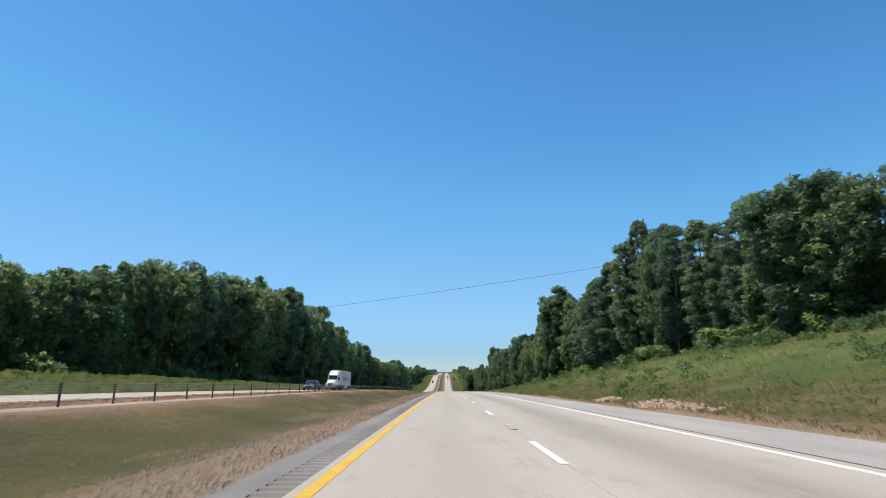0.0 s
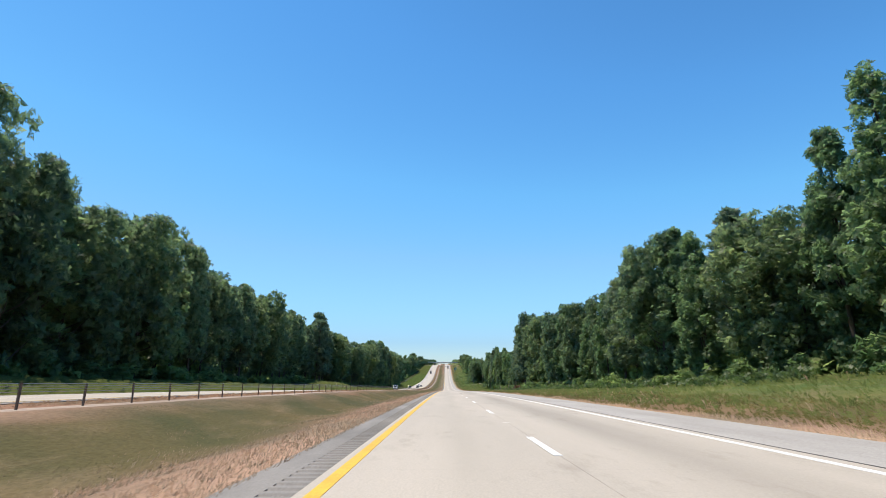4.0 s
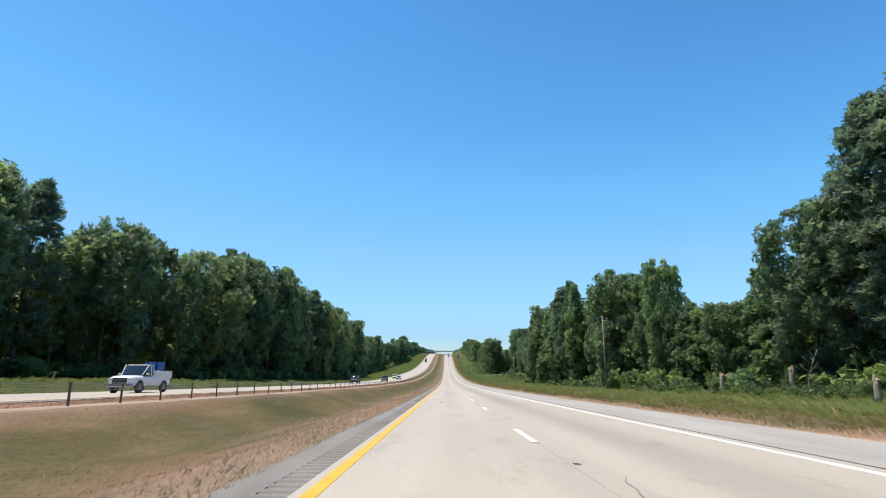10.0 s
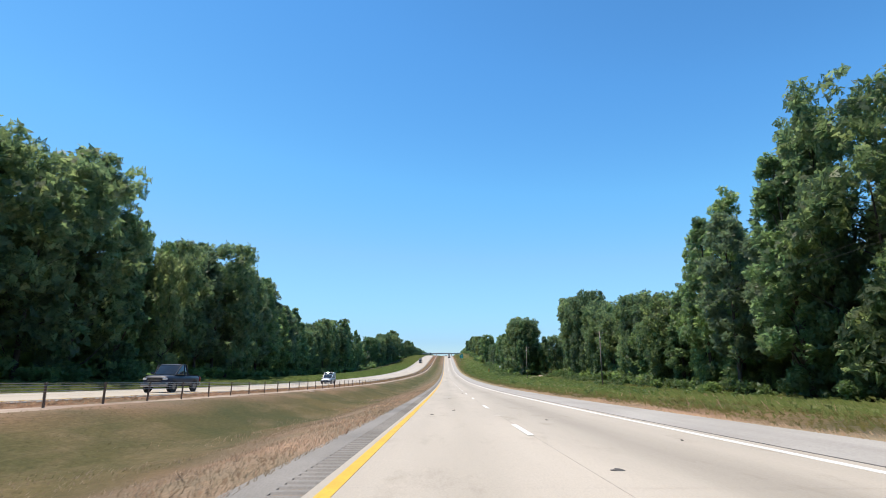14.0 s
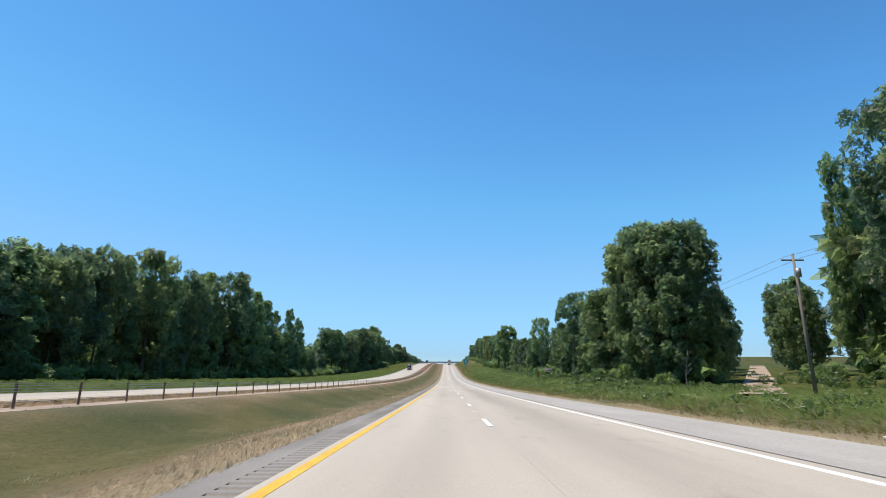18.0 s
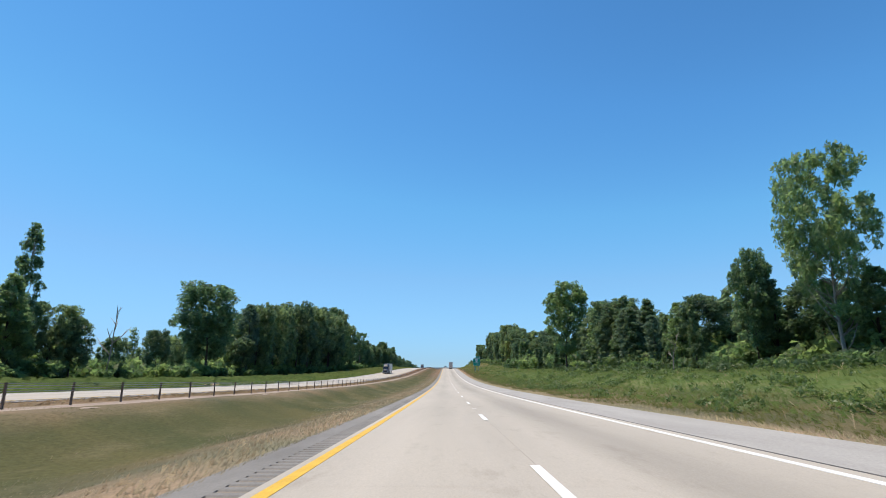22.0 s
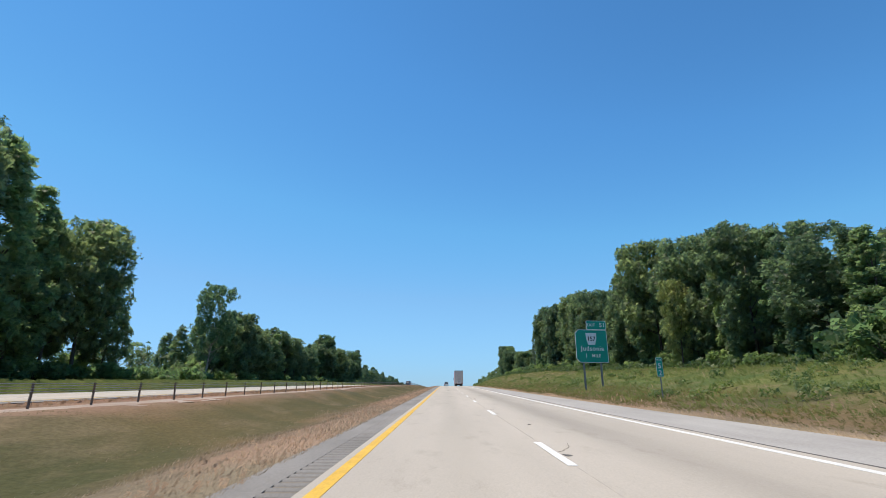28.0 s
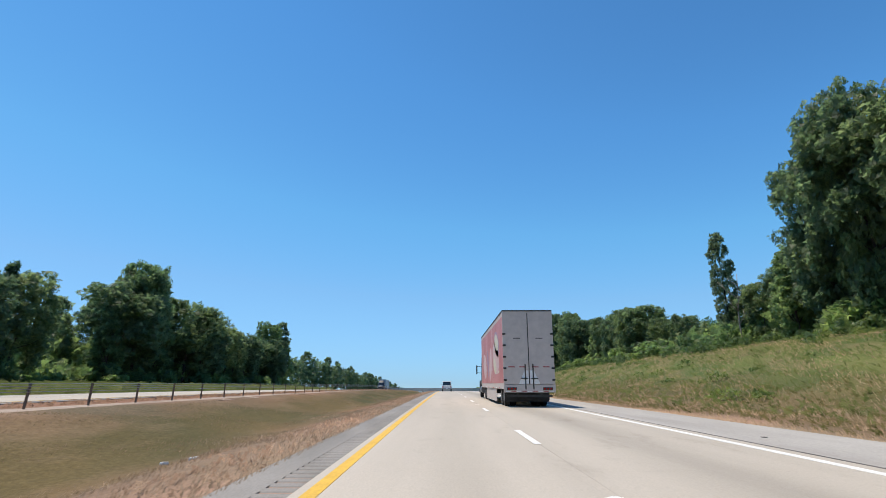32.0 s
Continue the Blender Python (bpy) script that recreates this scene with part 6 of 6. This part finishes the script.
park(car("sport_utility", "suv", WHITE, "white sport utility vehicle on the opposite carriageway", "car"), -23.2, 618, True, BACK)
park(car("car", "sedan", SILVER, "silver sedan on the opposite carriageway", "car"), -20.0, 603, True, BACK)
park(car("car", "sedan", WHITE, "white sedan far ahead on the opposite carriageway", "car"), -20.0, 1440, True, BACK)


# ================= grass and weeds =================
def blade_mat(name, a, b, c):
    m, n, l, bs = mat(name, 0.8)
    geo = n.new("ShaderNodeNewGeometry")
    col = ramp(n, l, geo.outputs["Random Per Island"], [(0.0, a), (0.5, b), (1.0, c)])
    patch = ramp(n, l, noise_node(n, l, 0.25, 3), [(0.35, (0.8, 0.84, 0.8)), (0.65, (1.2, 1.12, 1.05))])
    l.new(blend(n, l, 1.0, blend(n, l, 1.0, col, patch, "MULTIPLY"), growth(n, l), "MULTIPLY"), bs.inputs["Base Color"])
    bs.inputs["Specular IOR Level"].default_value = 0.1
    # shading normals bent upward, so that tufts take as much light as the ground
    up = n.new("ShaderNodeVectorMath")
    up.inputs[1].default_value = (0, 0, 1.6)
    l.new(geo.outputs["Normal"], up.inputs[0])
    nn = n.new("ShaderNodeVectorMath")
    nn.operation = "NORMALIZE"
    l.new(up.outputs[0], nn.inputs[0])
    l.new(nn.outputs[0], bs.inputs["Normal"])
    tr = n.new("ShaderNodeBsdfTranslucent")
    l.new(bs.inputs["Base Color"].links[0].from_socket, tr.inputs[0])
    mx = n.new("ShaderNodeMixShader")
    mx.inputs[0].default_value = 0.45
    l.new(bs.outputs[0], mx.inputs[1])
    l.new(tr.outputs[0], mx.inputs[2])
    l.new(mx.outputs[0], n["Material Output"].inputs[0])
    return m


def streak(m, n, l, wide, cut=0.5):
    """Cut a tuft into single upright blades."""
    out = n["Material Output"].inputs[0].links[0].from_socket
    gap = n.new("ShaderNodeMath")
    gap.operation = "GREATER_THAN"
    gap.inputs[1].default_value = cut
    l.new(noise_node(n, l, 1.0, 1.0, (wide, wide, wide * 0.07)), gap.inputs[0])
    air = n.new("ShaderNodeBsdfTransparent")
    mx = n.new("ShaderNodeMixShader")
    l.new(gap.outputs[0], mx.inputs[0])
    l.new(air.outputs[0], mx.inputs[1])
    l.new(out, mx.inputs[2])
    l.new(mx.outputs[0], n["Material Output"].inputs[0])
    return m


def tuft_mat(name, a, b, c, wide=42.0, cut=0.5):
    m = blade_mat(name, a, b, c)
    return streak(m, m.node_tree.nodes, m.node_tree.links, wide, cut)


DRY = tuft_mat("dry_grass", (0.25, 0.182, 0.135), (0.34, 0.255, 0.190), (0.48, 0.385, 0.295), 70.0)
MIX = tuft_mat("mixed_grass", (0.086, 0.102, 0.032), (0.118, 0.124, 0.044), (0.175, 0.155, 0.068), 50.0)
RUST = tuft_mat("brown_grass", (0.20, 0.13, 0.09), (0.26, 0.18, 0.125), (0.33, 0.25, 0.175))
LUSH = tuft_mat("green_grass", (0.094, 0.140, 0.042), (0.126, 0.174, 0.056), (0.17, 0.206, 0.078), 44.0)


def tufts(name, material, x0, x1, y0, y1, count, low, high, wide, label, clump=0.5, thin=1.0, fans=0.5):
    """Tufts of upright blades scattered over a stretch of the verge, as one object."""
    rg = np.random.default_rng(int(abs(x0 * 7) + y0 + count))
    x, y = x1 - (x1 - x0) * rg.uniform(0, 1, count) ** thin, rg.uniform(y0, y1, count)
    keep = np.sin(x * 1.3 + 2 * np.sin(y * 0.21)) * np.sin(y * 0.37 + x) > rg.uniform(-1, 1, count) * 0.5 - clump
    x, y = x[keep], y[keep]
    n = len(x)
    h = rg.uniform(low, high, n)
    z = lay(x, y) - 0.015
    a = rg.normal(size=n) * 0.55
    w = wide * rg.uniform(0.6, 1.3, n)
    side = np.stack([np.cos(a) * w, np.sin(a) * w, np.zeros(n)], 1)
    foot = np.stack([x, y, z], 1)
    lean = np.stack([rg.normal(size=n) * h * 0.45, h * rg.uniform(0.5, 1.0, n), h], 1)      # all bent down the road, so that the sunlit upper faces show
    fan = (rg.uniform(size=n) < fans)[:, None]
    skew = side * rg.uniform(-0.6, 0.6, n)[:, None]
    b1 = np.where(fan, foot - side + lean, foot - side)
    b2 = np.where(fan, foot + side + lean * 0.85, foot + side)
    t = np.where(fan, foot + skew, foot + skew + lean)
    return tagged(tri_mesh(name, np.stack([b1, b2, t], 1), material), label, "grass", kind="stuff")


STALK = blade_mat("dry_stalks", (0.188, 0.158, 0.122), (0.256, 0.217, 0.168), (0.395, 0.342, 0.270))
STRAW_STALK = blade_mat("straw_stalks", (0.30, 0.235, 0.160), (0.39, 0.315, 0.220), (0.50, 0.42, 0.31))
BROWN_STALK = blade_mat("brown_stalks", (0.150, 0.114, 0.080), (0.194, 0.152, 0.110), (0.262, 0.215, 0.16))
GREEN_BLADE = blade_mat("median_blades", (0.086, 0.086, 0.040), (0.112, 0.107, 0.052), (0.16, 0.142, 0.084))
tufts("dry_grass", STALK, -6.6, -1.06, -5, 1300, 360000, 0.03, 0.11, 0.009, "dry tan grass along the inner shoulder", 2.0, 2.1, 0.0)
tufts("dry_grass", BROWN_STALK, -7.5, -1.4, -5, 1300, 90000, 0.03, 0.10, 0.009, "reddish brown grass behind the inner shoulder", 2.0, 1.3, 0.0)
tufts("dry_grass", DRY, -2.6, -1.06, -5, 1300, 30000, 0.06, 0.16, 0.05, "low matted dry grass at the shoulder's edge", 0.5)
tufts("median_grass", GREEN_BLADE, -10.8, -3.6, -5, 1300, 170000, 0.025, 0.07, 0.010, "short green median grass", 2.0, 1.0, 0.0)
tufts("dry_grass", STRAW_STALK, 10.38, 12.3, -5, 1300, 120000, 0.05, 0.18, 0.014, "dry tan grass along the outer shoulder", 2.0, 1.0, 0.0)
tufts("verge_grass", MIX, 12.0, 20, -5, 1300, 90000, 0.08, 0.24, 0.10, "mixed tall grass on the roadside verge", 0.8)
tufts("verge_grass", LUSH, 14, 37, -5, 1300, 90000, 0.15, 0.40, 0.16, "tall green grass and weeds before the woods", 1.2)
tufts("verge_weeds", DRY, 12.5, 30, 0, 1300, 6000, 0.3, 0.6, 0.05, "scattered dry seed stalks on the verge", -0.1)
tufts("verge_weeds", STRAW_STALK, 13, 34, 1118, 1300, 90000, 0.06, 0.20, 0.02, "seeding tan grass on the bank", 1.0, 1.0, 0.0)
tufts("median_grass", BROWN_STALK, -11.0, -2.5, 1125, 1300, 34000, 0.03, 0.10, 0.010, "brown dry grass over the median near the hilltop", 2.0, 1.0, 0.0)
tufts("median_grass", RUST, -16.1, -12.9, -5, 1300, 40000, 0.06, 0.16, 0.12, "short reddish brown grass beyond the barrier", 0.6)
tufts("verge_grass", LUSH, -46, -29.6, 0, 1300, 60000, 0.3, 0.8, 0.45, "tall green weeds beyond the far carriageway", 0.7)


def weeds(x0, x1, y0, y1, count, label):
    """Broad-leaved weeds in uneven clumps on the verge, as one object."""
    rg = np.random.default_rng(int(x0 + y0))
    n = count // 40
    cx, cy = rg.uniform(x0, x1, n), rg.uniform(y0, y1, n)
    keep = np.sin(cx * 0.5 + np.sin(cy * 0.09) * 3) + np.sin(cy * 0.17) > -0.4
    c = np.stack([cx, cy, lay(cx, cy) + rg.uniform(0.0, 0.35, n)], 1)[keep]
    q = leaves(rg, c, rg.uniform(0.25, 0.85, len(c)), count, 0.12, 0.3, 0.55)
    q[:, :, 2] = np.maximum(q[:, :, 2], lay(q[:, :, 0], q[:, :, 1]))
    return tagged(tri_mesh("verge_weeds", q, LEAF_WEED), label, "weeds", kind="stuff")


def brush(count, label):
    """Shaggy waist-high brush along the foot of the woods, as one object."""
    rg = np.random.default_rng(77)
    n = count // 34
    cy = rg.uniform(-5, 1300, n)
    back = rg.uniform(0, 1, n) ** 1.3
    cx = np.array([edge(RIGHT_X, v) for v in cy]) - 0.5 - 9.0 * back
    keep = np.sin(cy * 0.11 + np.sin(cy * 0.031) * 4) + 1.3 * (1 - back) > -0.1
    keep &= (cy < 512) | (cy > 606) | (back < 0.12)      # bare shaded ground under the tall stand
    cx, cy, back = cx[keep], cy[keep], back[keep]
    c = np.stack([cx, cy, lay(cx, cy) + rg.uniform(0.1, 1.3, len(cx)) * (1 - 0.65 * back)], 1)
    q = leaves(rg, c, rg.uniform(0.35, 0.9, len(c)), count, 0.21, 0.3, 0.85)
    q[:, :, 2] = np.maximum(q[:, :, 2], lay(q[:, :, 0], q[:, :, 1]))
    return tagged(tri_mesh("verge_brush", q, LEAF_WEED), label, "brush", kind="stuff")


LEAF_WEED = leaf_mat("weed_leaves", (0.118, 0.176, 0.062), (0.150, 0.204, 0.074), (0.188, 0.226, 0.088), 0.48, 14.0)
weeds(14, 36, 690, 930, 36000, "rank green weeds in the ditch beside the road")
weeds(25, 36, 150, 560, 14000, "broad-leaved green weeds near the woods")
weeds(15, 36, 1110, 1300, 9000, "scattered green weeds on the bank")
weeds(16, 36, 930, 1110, 14000, "green weeds on the slope")
weeds(15, 36, 560, 930, 36000, "low green weeds over the verge")
weeds(15, 36, -5, 150, 16000, "broad-leaved green weeds on the verge")
brush(120000, "shaggy green brush along the foot of the woods")
